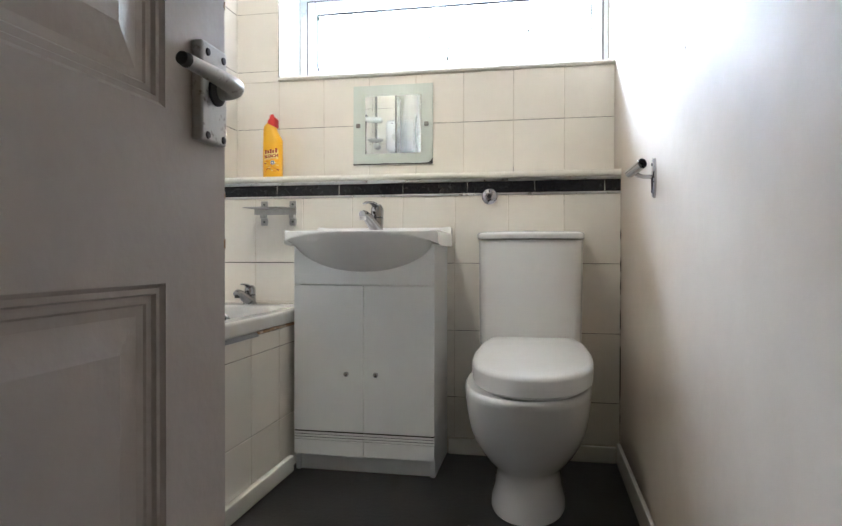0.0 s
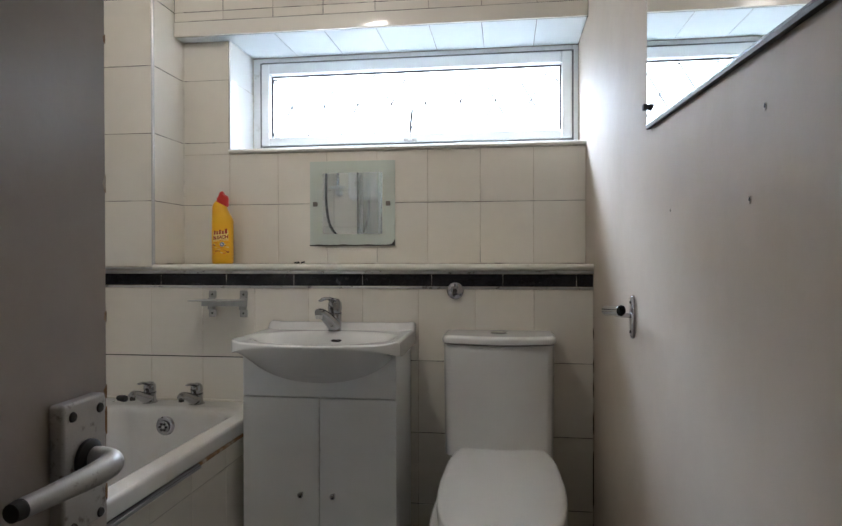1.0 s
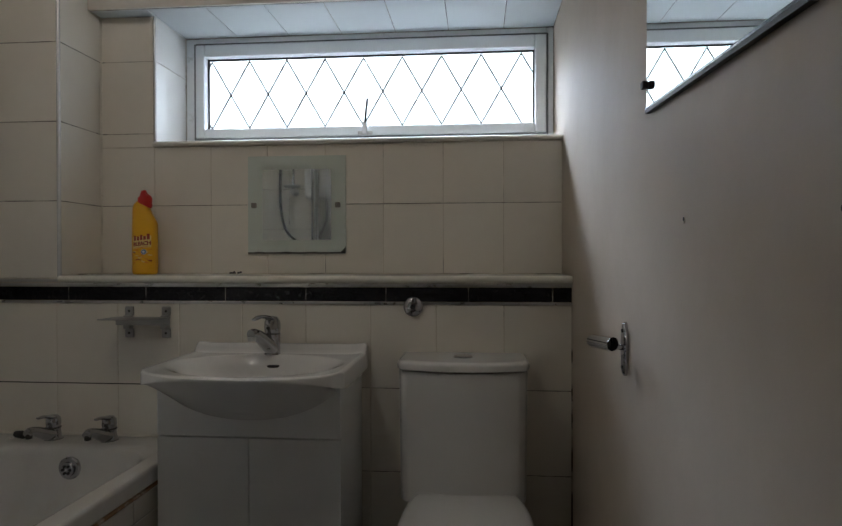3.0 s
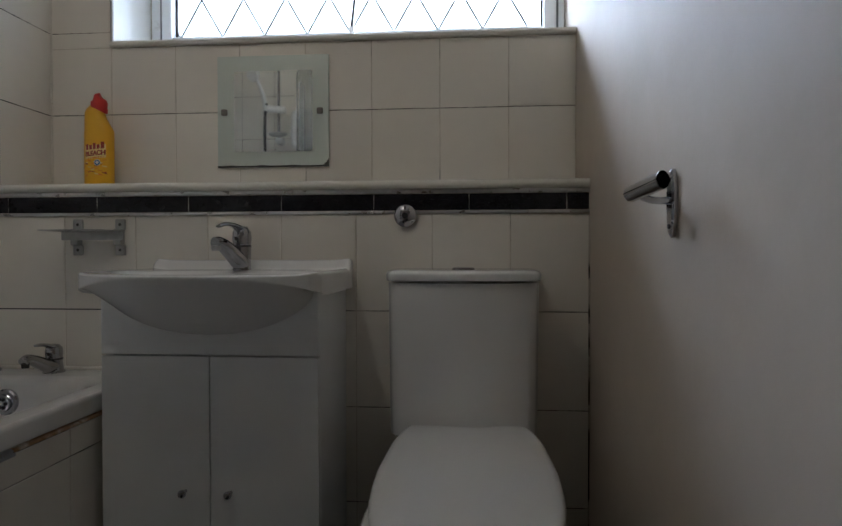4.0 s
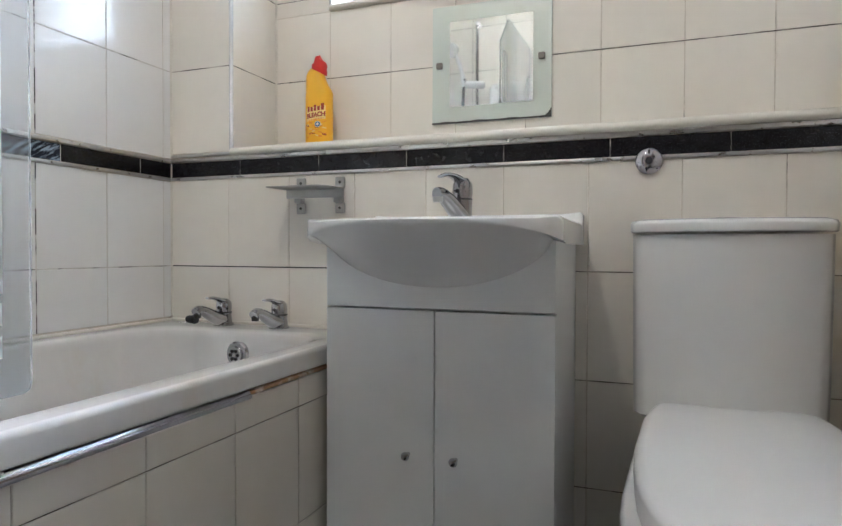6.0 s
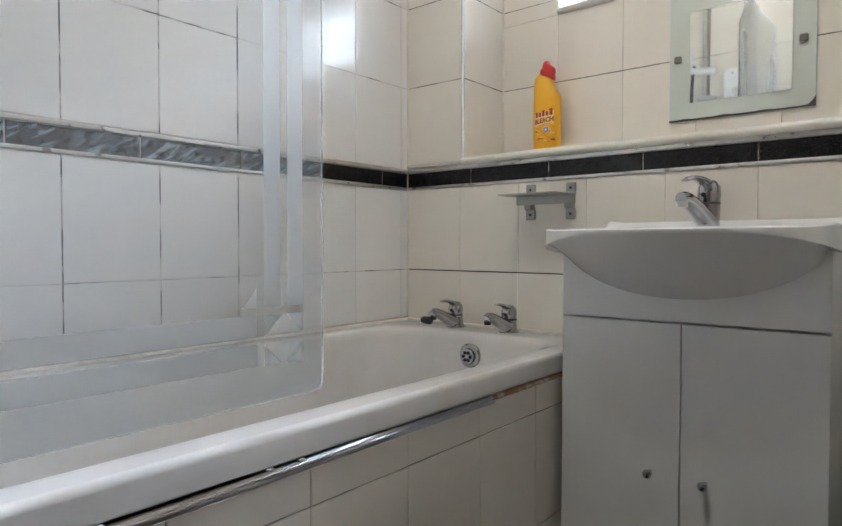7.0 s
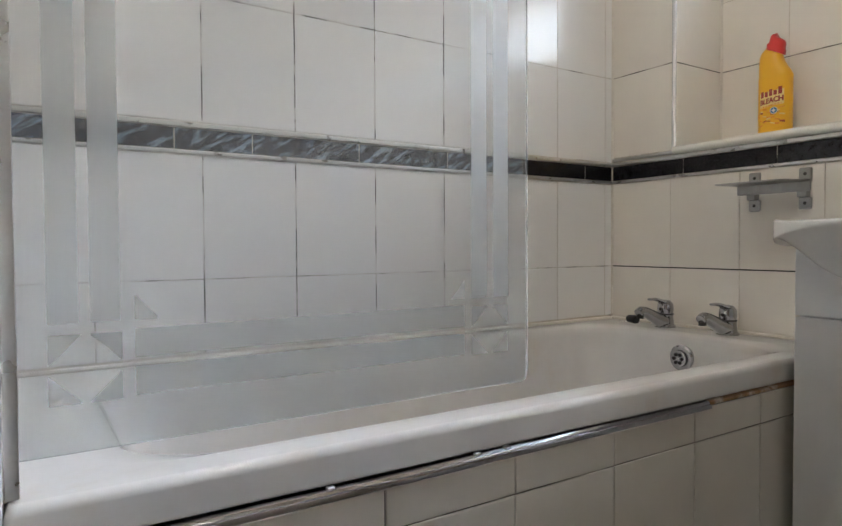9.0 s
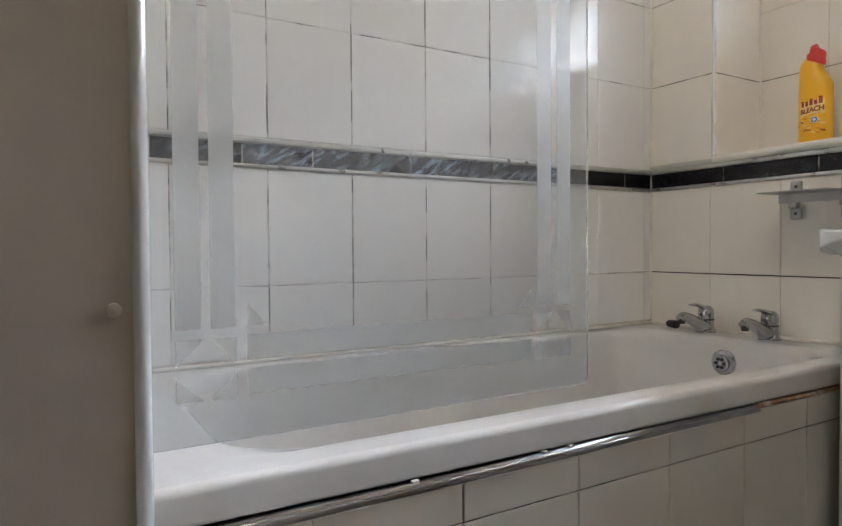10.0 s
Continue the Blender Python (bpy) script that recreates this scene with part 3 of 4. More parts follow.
part("shower_head", tube([(hx - 0.034, ry + 0.052, 1.895), (hx - 0.047, ry + 0.07, 1.887), (hx - 0.056, ry + 0.09, 1.876), (hx - 0.058, ry + 0.094, 1.874)], [0.016, 0.034, 0.044, 0.041], 20), PLASTIC, handset)
part("soap_dish", lathe([(0.001, 0), (0.045, 0.004), (0.056, 0.014), (0.054, 0.016), (0.042, 0.008), (0.001, 0.006)], (rx + 0.004, ry + 0.035, 1.534)), PLASTIC, riser)
part("hose", tube(curve_points([(hx, ry + 0.034, 1.685), (hx - 0.006, ry + 0.03, 1.55), (hx - 0.002, ry + 0.025, 1.4), (hx + 0.03, ry + 0.02, 1.27), (hx + 0.12, ry + 0.015, 1.197), (hx + 0.22, ry + 0.01, 1.228), (hx + 0.27, FOOT + 0.045, 1.34), (hx + 0.272, FOOT + 0.042, 1.465)], 8), 0.0085, 10), HOSE, riser, "ribbed chrome hose")
heater = thing("electric_shower", (-0.82, FOOT, 1.58), "white electric shower heater box with a dial", "electric shower")
case = [(0.0, 0.0005), (0.004, 0.001), (0.004, 0.05), (0.012, 0.066), (0.03, 0.074)]
part("case", loft([[(x, FOOT + d, z) for x, z, _ in rounded(-0.922 + e, -0.722 - e, 1.462 + e, 1.694 - e, 0.034, 0)] for e, d in case]), PLASTIC, heater, sharp=50)
part("dial", lathe([(0.001, 0), (0.024, 0), (0.022, 0.018), (0.001, 0.02)], (-0.845, FOOT + 0.0735, 1.566), "Y", 20), SATIN, heater, "grey control dial")
part("neon", lathe([(0.001, 0), (0.005, 0), (0.004, 0.002), (0.001, 0.002)], (-0.87, FOOT + 0.0735, 1.66), "Y", 10), DARK, heater)

# ---- window ----
setting("trim_sill", loft([[(x, y, z) for y, z in ((2.96, 1.506), (2.642, 1.506), (2.634, 1.503), (2.631, 1.497), (2.634, 1.491), (2.642, 1.488), (2.96, 1.488))] for x in (JAMB - 0.002, RIGHT - 0.001)]), LEDGE, "cream window sill with a rounded front", "window sill")
window = setting("window_1", box(JAMB - 0.0, -0.88, 2.88, 2.95, 1.507, BEAM_Z, 0.004), UPVC, "white plastic top-hung window with leaded diamond glass", "window")
for b in ((0.442, RIGHT - 0.001, 2.88, 2.95, 1.507, BEAM_Z), (-0.88, 0.442, 2.88, 2.95, 1.915, BEAM_Z), (-0.88, 0.442, 2.88, 2.95, 1.507, 1.556)):
    part("window_frame", box(*b, 0.004), UPVC, window)
WX0, WX1, WZ0, WZ1 = -0.842, 0.399, 1.594, 1.866
for b in ((-0.878, WX0, 2.868, 2.935, 1.558, 1.913), (WX1, 0.44, 2.868, 2.935, 1.558, 1.913), (WX0, WX1, 2.868, 2.935, WZ1, 1.913), (WX0, WX1, 2.868, 2.935, 1.558, WZ0)):
    part("sash", box(*b, 0.006, 3), UPVC, window)
# Grey strips stand in for the shade in the gap between frame and sash.
for b in ((-0.885, -0.8785, 2.876, 2.879, 1.552, 1.918), (0.4405, 0.447, 2.876, 2.879, 1.552, 1.918), (-0.878, 0.44, 2.876, 2.879, 1.9135, 1.9195), (-0.878, 0.44, 2.876, 2.879, 1.552, 1.5575)):
    part("seal", box(*b), LEAD_AND_GAP, window, "grey strip for the shadow gap round the sash")
for b in ((WX0, WX0 + 0.006, 2.9, 2.907, WZ0, WZ1), (WX1 - 0.006, WX1, 2.9, 2.907, WZ0, WZ1), (WX0, WX1, 2.9, 2.907, WZ1 - 0.006, WZ1), (WX0, WX1, 2.9, 2.907, WZ0, WZ0 + 0.006)):
    part("gasket", box(*b), RUBBER, window, "black rubber gasket")
pane = part("pane", box(WX0 + 0.001, WX1 - 0.001, 2.909, 2.915, WZ0 + 0.001, WZ1 - 0.001), PANE, window)
pane.visible_shadow = False


def came(xa, za, xb, zb):
    d = Vector((xb - xa, 0, zb - za)).normalized() * 0.003
    s = Vector((-d.z, 0, d.x))
    a, b = Vector((xa, 2.9085, za)), Vector((xb, 2.9085, zb))
    ring = [a + s, a - s, b - s, b + s]
    part("lead_came", loft([[p + Vector((0, 0.0004, 0)) for p in ring], [p - Vector((0, 0.002, 0)) for p in ring]]), LEAD_AND_GAP, pane)


zt, zb = WZ1 - 0.008, WZ0 + 0.008
for i in range(-1, 9):
    x = -0.827 + 0.1474 * i
    for sx in (1, -1):
        xa, xb, za, ze = x, x + sx * 0.1474, zt, zb
        f0, f1 = 0.0, 1.0
        lo, hi = WX0 + 0.004, WX1 - 0.004
        if sx > 0:
            f0, f1 = max(0, (lo - xa) / 0.1474), min(1, (hi - xa) / 0.1474)
        else:
            f0, f1 = max(0, (xa - hi) / 0.1474), min(1, (xa - lo) / 0.1474)
        if f1 - f0 > 0.02:
            came(xa + sx * 0.1474 * f0, za + (ze - za) * f0, xa + sx * 0.1474 * f1, za + (ze - za) * f1)
stay = part("stay", box(-0.25, -0.196, 2.853, 2.868, 1.56, 1.572, 0.002), WORN_WHITE, window, "window stay with its arm raised")
part("stay_hook", box(-0.231, -0.214, 2.842, 2.857, 1.56, 1.605, 0.003), PLASTIC, stay)
part("stay_arm", tube([(-0.222, 2.848, 1.6), (-0.217, 2.85, 1.65), (-0.213, 2.852, 1.69)], 0.008, 8, flat=0.6), DARK, stay)

# ---- small mirror ----
mirror = thing("wall_mirror", (-0.419, DEEP, 1.288), "square wall mirror with frosted border and blackened lower edge", "mirror")
MX0, MX1, MZ0, MZ1 = -0.588, -0.25, 1.119, 1.449
part("border", box(MX0, MX1, DEEP - 0.0072, DEEP - 0.001, MZ0, MZ1, 0.001), FROST, mirror, "pale green frosted border")
# The silvered centre is turned a little out of the wall's plane.
tilt = Matrix.Translation((-0.4175, DEEP - 0.0092, 1.284)) @ Matrix.Rotation(-0.012, 4, "Z")
bm = box(-0.1185, 0.1185, -0.0002, 0.0008, -0.119, 0.119)
bmesh.ops.transform(bm, matrix=tilt, verts=bm.verts)
part("silvering", bm, MIRROR_OLD, mirror, "clear mirror centre")
edge = [(MX0 + (MX1 - MX0) * i / 40) for i in range(41)]
low = [MZ0 + 0.004 + 0.0045 * abs(noise.noise(Vector((x * 21, 3, 0)))) + 0.02 * smooth((x - (MX1 - 0.014)) / 0.014) for x in edge]
ring = [(x, MZ0 - 0.0005) for x in edge] + [(x, z) for x, z in zip(edge[::-1], low[::-1])]
part("worn_edge", loft([[(x, DEEP - 0.0074, z) for x, z in ring], [(x, DEEP - 0.0078, z) for x, z in ring]]), WORN_EDGE, mirror, "blackened silvering along the lower edge")
for x in (-0.565, -0.276):
    part("clip", box(x - 0.009, x + 0.009, DEEP - 0.018, DEEP - 0.0075, 1.273, 1.291, 0.003), CLIP, mirror)

# ---- large mirror on the painted wall ----
big = thing("large_mirror", (RIGHT, 1.15, 1.335), "large frameless mirror in a metal channel on the painted wall", "mirror")
def sloped(x0, x1, drop, rise=None):
    """A sheet along the wall whose lower edge falls slightly towards the door."""
    def z_at(y):
        return 1.343 - 0.045 * (1.602 - y)
    low = [(0.55, z_at(0.55) + drop), (1.602, z_at(1.602) + drop)]
    high = [(1.602, 2.2), (0.55, 2.2)] if rise is None else [(1.602, z_at(1.602) + rise), (0.55, z_at(0.55) + rise)]
    return loft([[(x0, y, z) for y, z in low + high], [(x1, y, z) for y, z in low + high]])


part("mirror_sheet", sloped(RIGHT - 0.006, RIGHT - 0.0005, 0.0), MIRROR, big)
part("channel", sloped(RIGHT - 0.0085, RIGHT - 0.0062, -0.003, 0.0004), HOSE, big, "thin metal bottom channel")
part("channel_base", sloped(RIGHT - 0.0085, RIGHT - 0.0005, -0.009, -0.0032), DARK, big)
part("clip", box(RIGHT - 0.016, RIGHT - 0.0065, 1.588, 1.603, 1.372, 1.384, 0.002), DARK, big)

# ---- toilet roll holder and old plugs ----
holder = thing("toilet_roll_holder", (RIGHT, 1.757, 0.935), "chrome toilet roll holder fixed to the painted wall", "toilet roll holder")
ring = []
for i in range(28):
    a = 2 * math.pi * i / 28
    ring.append((1.757 + 0.015 * math.cos(a), 0.934 + 0.05 * math.sin(a)))
bm = loft([[(RIGHT - 0.0005, y, z) for y, z in ring], [(RIGHT - 0.006, y, z) for y, z in ring], [(RIGHT - 0.009, 1.757 + (y - 1.757) * 0.8, 0.934 + (z - 0.934) * 0.92) for y, z in ring]])
plate = part("backplate", bm, CHROME, holder)
for z in (0.9, 0.968):
    part("screw", lathe([(0.001, 0), (0.004, 0), (0.003, 0.002), (0.001, 0.002)], (RIGHT - 0.009, 1.757, z), "-X", 10), DARK, plate)
part("arm", tube(curve_points([(RIGHT - 0.008, 1.757, 0.937), (RIGHT - 0.035, 1.755, 0.939), (RIGHT - 0.056, 1.742, 0.946)], 5), 0.007, 12, flat=0.8), CHROME, holder)
def tube_x(y):
    return RIGHT - 0.048 - 0.014 * (y - 1.652) / 0.108


rings = [[(tube_x(y) + r * math.cos(a), y + (0.9 * r * math.cos(a) if y < 1.7 else 0), 0.951 + 0.08 * (1.725 - y) + r * math.sin(a)) for a in (2 * math.pi * j / 20 for j in range(20))] for y, r in ((1.685, 0.0105), (1.654, 0.0108), (1.652, 0.0116), (1.654, 0.0122), (1.756, 0.0122), (1.76, 0.0112), (1.761, 0.001))]
part("tube", loft(rings, cap=False), CHROME, holder, "chrome tube cut at a slant")
part("tube_bore", lathe([(0.001, 0), (0.0104, 0), (0.0104, 0.001), (0.001, 0.001)], (tube_x(1.69), 1.69, 0.9535), "Y", 18), DARK, holder)
for y, z in ((1.436, 1.154), (1.068, 1.14), (1.023, 1.242)):
    p = thing("wall_plug", (RIGHT, y, z), "worn plastic plug sunk in the painted wall", "wall plug", "old wall plugs")
    part("plug", lathe([(0.001, 0), (0.0048, 0), (0.0044, 0.001), (0.001, 0.0012)], (RIGHT - 0.0002, y, z), "-X", 12), PAINT, p)
    part("hole", lathe([(0.0005, 0), (0.003, 0), (0.0005, 0.0005)], (RIGHT - 0.0014, y - 0.001, z + 0.001), "-X", 10), DARK, p)

p = thing("wall_plug", (-0.6, 0.838, 0.74), "painted-over plug on the wall end beside the bath", "wall plug", "old wall plugs")
part("plug", lathe([(0.001, 0), (0.0065, 0), (0.006, -0.004), (0.001, -0.005)], (-0.6005, 0.838, 0.74), "-X", 12), PAINT, p)

# ---- vanity unit and basin ----
CX0, CX1, CY = -0.645, -0.157, 2.134
unit = thing("vanity_unit", (-0.4, 2.28, 0), "white two-door vanity unit with grooved doors and round knobs", "cabinet")
part("side_panel", box(CX0, CX0 + 0.016, CY + 0.019, LOW - 0.001, 0, 0.788, 0.001), LAMINATE, unit)
part("side_panel", box(CX1 - 0.016, CX1, CY + 0.019, LOW - 0.001, 0, 0.788, 0.001), LAMINATE, unit)
part("back_panel", box(CX0 + 0.017, CX1 - 0.017, LOW - 0.008, LOW - 0.001, 0.03, 0.76), LAMINATE, unit)
part("shelf", box(CX0 + 0.017, CX1 - 0.017, CY + 0.02, LOW - 0.009, 0.06, 0.076), LAMINATE, unit)
part("plinth", box(CX0 + 0.016, CX1 - 0.016, CY + 0.03, CY + 0.046, 0, 0.058, 0.001), LAMINATE, unit)
part("fascia", box(CX0, CX1, CY, CY + 0.018, 0.641, 0.79, 0.002), LAMINATE, unit)
for x0, x1, kx in ((CX0, -0.3992, -0.454), (-0.3976, CX1, -0.352)):
    bm = box(x0, x1, CY, CY + 0.018, 0.142, 0.6375, 0.002)
    door = part("door", bm, LAMINATE, unit)
    for zz in (0.13, 0.1205, 0.111):
        part("moulding", box(x0, x1, CY + 0.0002, CY + 0.018, zz, zz + 0.007, 0.0012), LAMINATE, door)
    part("kick_rail", box(x0, x1, CY, CY + 0.018, 0.06, 0.1095, 0.002), LAMINATE, door)
    part("backing", box(x0 + 0.001, x1 - 0.001, CY + 0.004, CY + 0.017, 0.1, 0.15), DARK, door)
    part("knob", lathe([(0.001, 0), (0.004, 0), (0.0035, 0.008), (0.008, 0.014), (0.009, 0.02), (0.006, 0.025), (0.001, 0.026)], (kx, CY, 0.342), "-Y", 18), CHROME, door, "small chrome knob")

basin = thing("wash_basin", (-0.4, 2.25, 0.79), "white ceramic bow-fronted basin set on the vanity unit", "wash basin")
bx, hw = -0.402, 0.263


def front_y(u):
    return 2.078 - 0.088 * max(0.0, 1 - abs(u) ** 2.3) ** 0.8 + 0.02 * smooth((abs(u) - 0.93) / 0.07)


def basin_top(x, y):
    """Height of the basin's upper side: deck, upstand and bowl."""
    e = math.hypot((x - bx) / 0.218, (y - 2.2) / (0.15 if y > 2.2 else 0.172))
    return 0.82 + 0.025 * smooth((y - 2.385) / 0.03) - 0.1 * smooth((1.02 - e) / 0.45) - 0.007 * smooth((1.1 - e) / 0.12)


NU, NV = 64, 60
top, bottom = [], []
for i in range(NU + 1):
    u = -1 + 2 * i / NU
    u = math.copysign(1 - (1 - abs(u)) ** 1.25, u)
    ct, cb = [], []
    for j in range(NV + 1):
        v = j / NV
        v = 1 - (1 - v) ** 1.3
        fy = front_y(u)
        y = LOW - 0.001 + (fy - LOW + 0.001) * v
        x = bx + hw * u
        z = basin_top(x, y) + 0.004 * smooth((abs(u) - 0.8) / 0.2)
        z -= 0.004 * smooth((v - 0.97) / 0.03) ** 2 + 0.008 * smooth((abs(u) - 0.975) / 0.025)
        ct.append((x, y, z))
        s = 0.0
        if y < CY + 0.004:
            w = max(0.0, min(1.0, (CY + 0.004 - y) / max(1e-4, CY + 0.004 - fy)))
            s = (1 - w) ** 0.8
        else:
            s = 1.0
        a = max(0.0, 1 - (abs(u) / 0.9) ** 2.2)
        zb_ = 0.792 + 0.021 * (1 - s) * (1 - abs(u) ** 3) - 0.013 * abs(u) ** 6 - 0.006 * s - 0.103 * s * a ** 0.62
        cb.append((x, y, min(z - 0.003, zb_)))
    top.append(ct)
    bottom.append(cb)
bm = bmesh.new()
tv = [[bm.verts.new(p) for p in row] for row in top]
bv = [[bm.verts.new(p) for p in row] for row in bottom]
for i in range(NU):
    for j in range(NV):
        bm.faces.new((tv[i][j], tv[i][j + 1], tv[i + 1][j + 1], tv[i + 1][j]))
        bm.faces.new((bv[i][j], bv[i + 1][j], bv[i + 1][j + 1], bv[i][j + 1]))
for i in range(NU):
    bm.faces.new((tv[i][NV], bv[i][NV], bv[i + 1][NV], tv[i + 1][NV]))
    bm.faces.new((tv[i][0], tv[i + 1][0], bv[i + 1][0], bv[i][0]))
for j in range(NV):
    bm.faces.new((tv[0][j], bv[0][j], bv[0][j + 1], tv[0][j + 1]))
    bm.faces.new((tv[NU][j], tv[NU][j + 1], bv[NU][j + 1], bv[NU][j]))
part("bowl", bm, CERAMIC, basin, sharp=75)
ys = 2.3
while basin_top(-0.398, ys) < 0.789:
    ys += 0.0005
slot = [[(x, y, basin_top(x, y) + 0.001) for y in np.linspace(ys - 0.0022 * k, ys + 0.0022 * k, 5)] for x, k in zip(np.linspace(-0.417, -0.38, 9), (0.4, 0.85, 1, 1, 1, 1, 1, 0.85, 0.4))]
part("overflow_slot", loft(slot, cap=False, closed=False), RUBBER, basin, "dark overflow slot")
part("waste", lathe([(0.001, 0), (0.022, 0), (0.021, 0.003), (0.001, 0.003)], (-0.402, 2.195, basin_top(-0.402, 2.195))), CHROME, basin)

mixer = thing("basin_mixer_tap", (-0.414, 2.372, 0.819), "chrome single-lever mixer tap on the basin", "tap")
x, y, z = -0.414, 2.372, 0.819
part("body", lathe([(0.001, 0), (0.0235, 0), (0.0235, 0.003), (0.0225, 0.006), (0.0225, 0.03), (0.0235, 0.06), (0.001, 0.06)], (x, y, z)), CHROME, mixer)
path = curve_points([(x, y - 0.002, z + 0.016), (x - 0.008, y - 0.025, z + 0.034), (x - 0.019, y - 0.055, z + 0.057), (x - 0.027, y - 0.078, z + 0.069), (x - 0.032, y - 0.092, z + 0.069)], 6)
part("spout", tube(path, [0.0225 - 0.0085 * smooth(i / (len(path) - 1)) for i in range(len(path))], 16), CHROME, mixer)
part("aerator", lathe([(0.001, 0), (0.011, 0), (0.0125, 0.012), (0.001, 0.013)], (x - 0.0305, y - 0.087, z + 0.05), seg=16), SATIN, mixer)
part("collar", lathe([(0.023, 0), (0.0245, 0.002), (0.023, 0.004), (0.001, 0.004)], (x, y, z + 0.06)), DARK, mixer)
bm = lathe([(0.001, 0), (0.0225, 0), (0.0245, 0.016), (0.023, 0.034), (0.014, 0.047), (0.001, 0.05)], (x, y, z + 0.064))
path = curve_points([(x, y + 0.004, z + 0.099), (x - 0.009, y - 0.025, z + 0.112), (x - 0.02, y - 0.055, z + 0.115), (x - 0.028, y - 0.078, z + 0.109)], 5)
tube(path, [0.019 - 0.01 * i / (len(path) - 1) for i in range(len(path))], 12, bm, flat=0.4)
lever = part("lever", bm, CHROME, mixer)
part("indicator", lathe([(0.001, 0), (0.005, 0), (0.005, 0.0015), (0.001, 0.0015)], (x - 0.005, y - 0.0235, z + 0.08), "-Y", 12), DARK, lever)

# ---- toilet ----
wc = thing("toilet", (0.155, 2.0, 0), "white close-coupled toilet with the lid closed", "toilet")
tx = 0.15


def d_ring(cx, half, back, front, z, n=40, power=2.3, pinch=1.0, turn=0.56):
    """A ring that is straight at the back and round in front; pinch narrows the back."""
    out = []
    mid = back - (back - front) * turn
    for i in range(n):
        a = 2 * math.pi * i / n
        c, s = math.cos(a), math.sin(a)
        ex = math.copysign(abs(c) ** (2 / power), c)
        if s <= 0:
            yy = mid + (mid - front) * math.copysign(abs(s) ** (2 / power), s)
            w = 1.0
        else:
            k = abs(s) ** (2 / 5.0)
            yy = mid + (back - mid) * k
            ex = math.copysign(abs(c) ** (2 / 5.0), c)
            w = 1 - (1 - pinch) * smooth((yy - mid) / (back - mid))
        out.append((cx + half * ex * w, yy, z))
    return out


rings = [d_ring(tx, 0.112, 2.36, 1.83, 0.0), d_ring(tx, 0.11, 2.36, 1.83, 0.02), d_ring(tx, 0.1, 2.36, 1.85, 0.06), d_ring(tx, 0.1, 2.36, 1.855, 0.105), d_ring(tx, 0.112, 2.36, 1.83, 0.135),
         d_ring(tx, 0.134, 2.36, 1.785, 0.165), d_ring(tx, 0.156, 2.36, 1.735, 0.21), d_ring(tx, 0.169, 2.36, 1.69, 0.26), d_ring(tx, 0.176, 2.36, 1.66, 0.315, pinch=0.96),
         d_ring(tx, 0.178, 2.36, 1.637, 0.36, pinch=0.92), d_ring(tx, 0.178, 2.36, 1.633, 0.372, pinch=0.92), d_ring(tx, 0.176, 2.355, 1.636, 0.382, pinch=0.92), d_ring(tx, 0.17, 2.352, 1.643, 0.3852, pinch=0.92)]
part("pan", loft(rings), CERAMIC, wc, sharp=60)
def seat_rings(zs):
    return [d_ring(tx + 0.012, 0.172 - d, 2.325, 1.628 + d, z, pinch=0.9, power=2.35, turn=0.46) for d, z in zs]
part("seat", loft(seat_rings([(0.022, 0.3855), (0.017, 0.386), (0.016, 0.396), (0.018, 0.4)])), PLASTIC, wc, "white plastic seat", sharp=60)
bm = loft(seat_rings([(0.006, 0.3935), (0.001, 0.396), (-0.001, 0.434), (0.001, 0.441), (0.006, 0.446), (0.016, 0.4495), (0.05, 0.4525), (0.1, 0.454)]))
for v in bm.verts:
    if v.co.z > 0.42:
        v.co.z += 0.011 * smooth((v.co.y - 1.85) / 0.35)
part("lid", bm, PLASTIC, wc, "closed white plastic lid", sharp=60)
for sx in (-0.07, 0.09):
    part("hinge", tube([(tx + sx - 0.014, 2.335, 0.425), (tx + sx + 0.014, 2.335, 0.425)], 0.011, 12), PLASTIC, wc)
part("neck", box(tx - 0.12, tx + 0.12, 2.3, LOW - 0.003, 0.3, 0.47, 0.02, 3), CERAMIC, wc)


def bow_ring(half, back, side, bow, z, n=26, r=0.02):
    out = [(tx + half, back, z), (tx - half, back, z)]
    for i in range(n + 1):
        u = -1 + 2 * i / n
        out.append((tx + half * u, side - bow * (1 - u * u) + r * smooth((abs(u) - 0.93) / 0.07) ** 2, z))
    return out


cist = [(0.168, 2.296, 0.03, 0.425), (0.173, 2.286, 0.034, 0.432), (0.1745, 2.283, 0.036, 0.5), (0.177, 2.279, 0.038, 0.7925)]
part("cistern", loft([bow_ring(h, LOW - 0.002, s, b, z) for h, s, b, z in cist]), CERAMIC, wc, sharp=50)
lid = [(0.168, 2.292, 0.036, 0.7965), (0.179, 2.275, 0.039, 0.7965), (0.181, 2.271, 0.04, 0.799), (0.182, 2.269, 0.041, 0.812), (0.179, 2.273, 0.04, 0.819), (0.17, 2.285, 0.038, 0.823)]
cl = part("cistern_lid", loft([bow_ring(h, LOW - 0.002, s, b, z) for h, s, b, z in lid]), CERAMIC, wc, sharp=50)
part("flush_button", lathe([(0.001, 0), (0.027, 0), (0.027, 0.003), (0.024, 0.005), (0.001, 0.005)], (tx, 2.34, 0.8225)), CHROME, cl, "round chrome flush button")

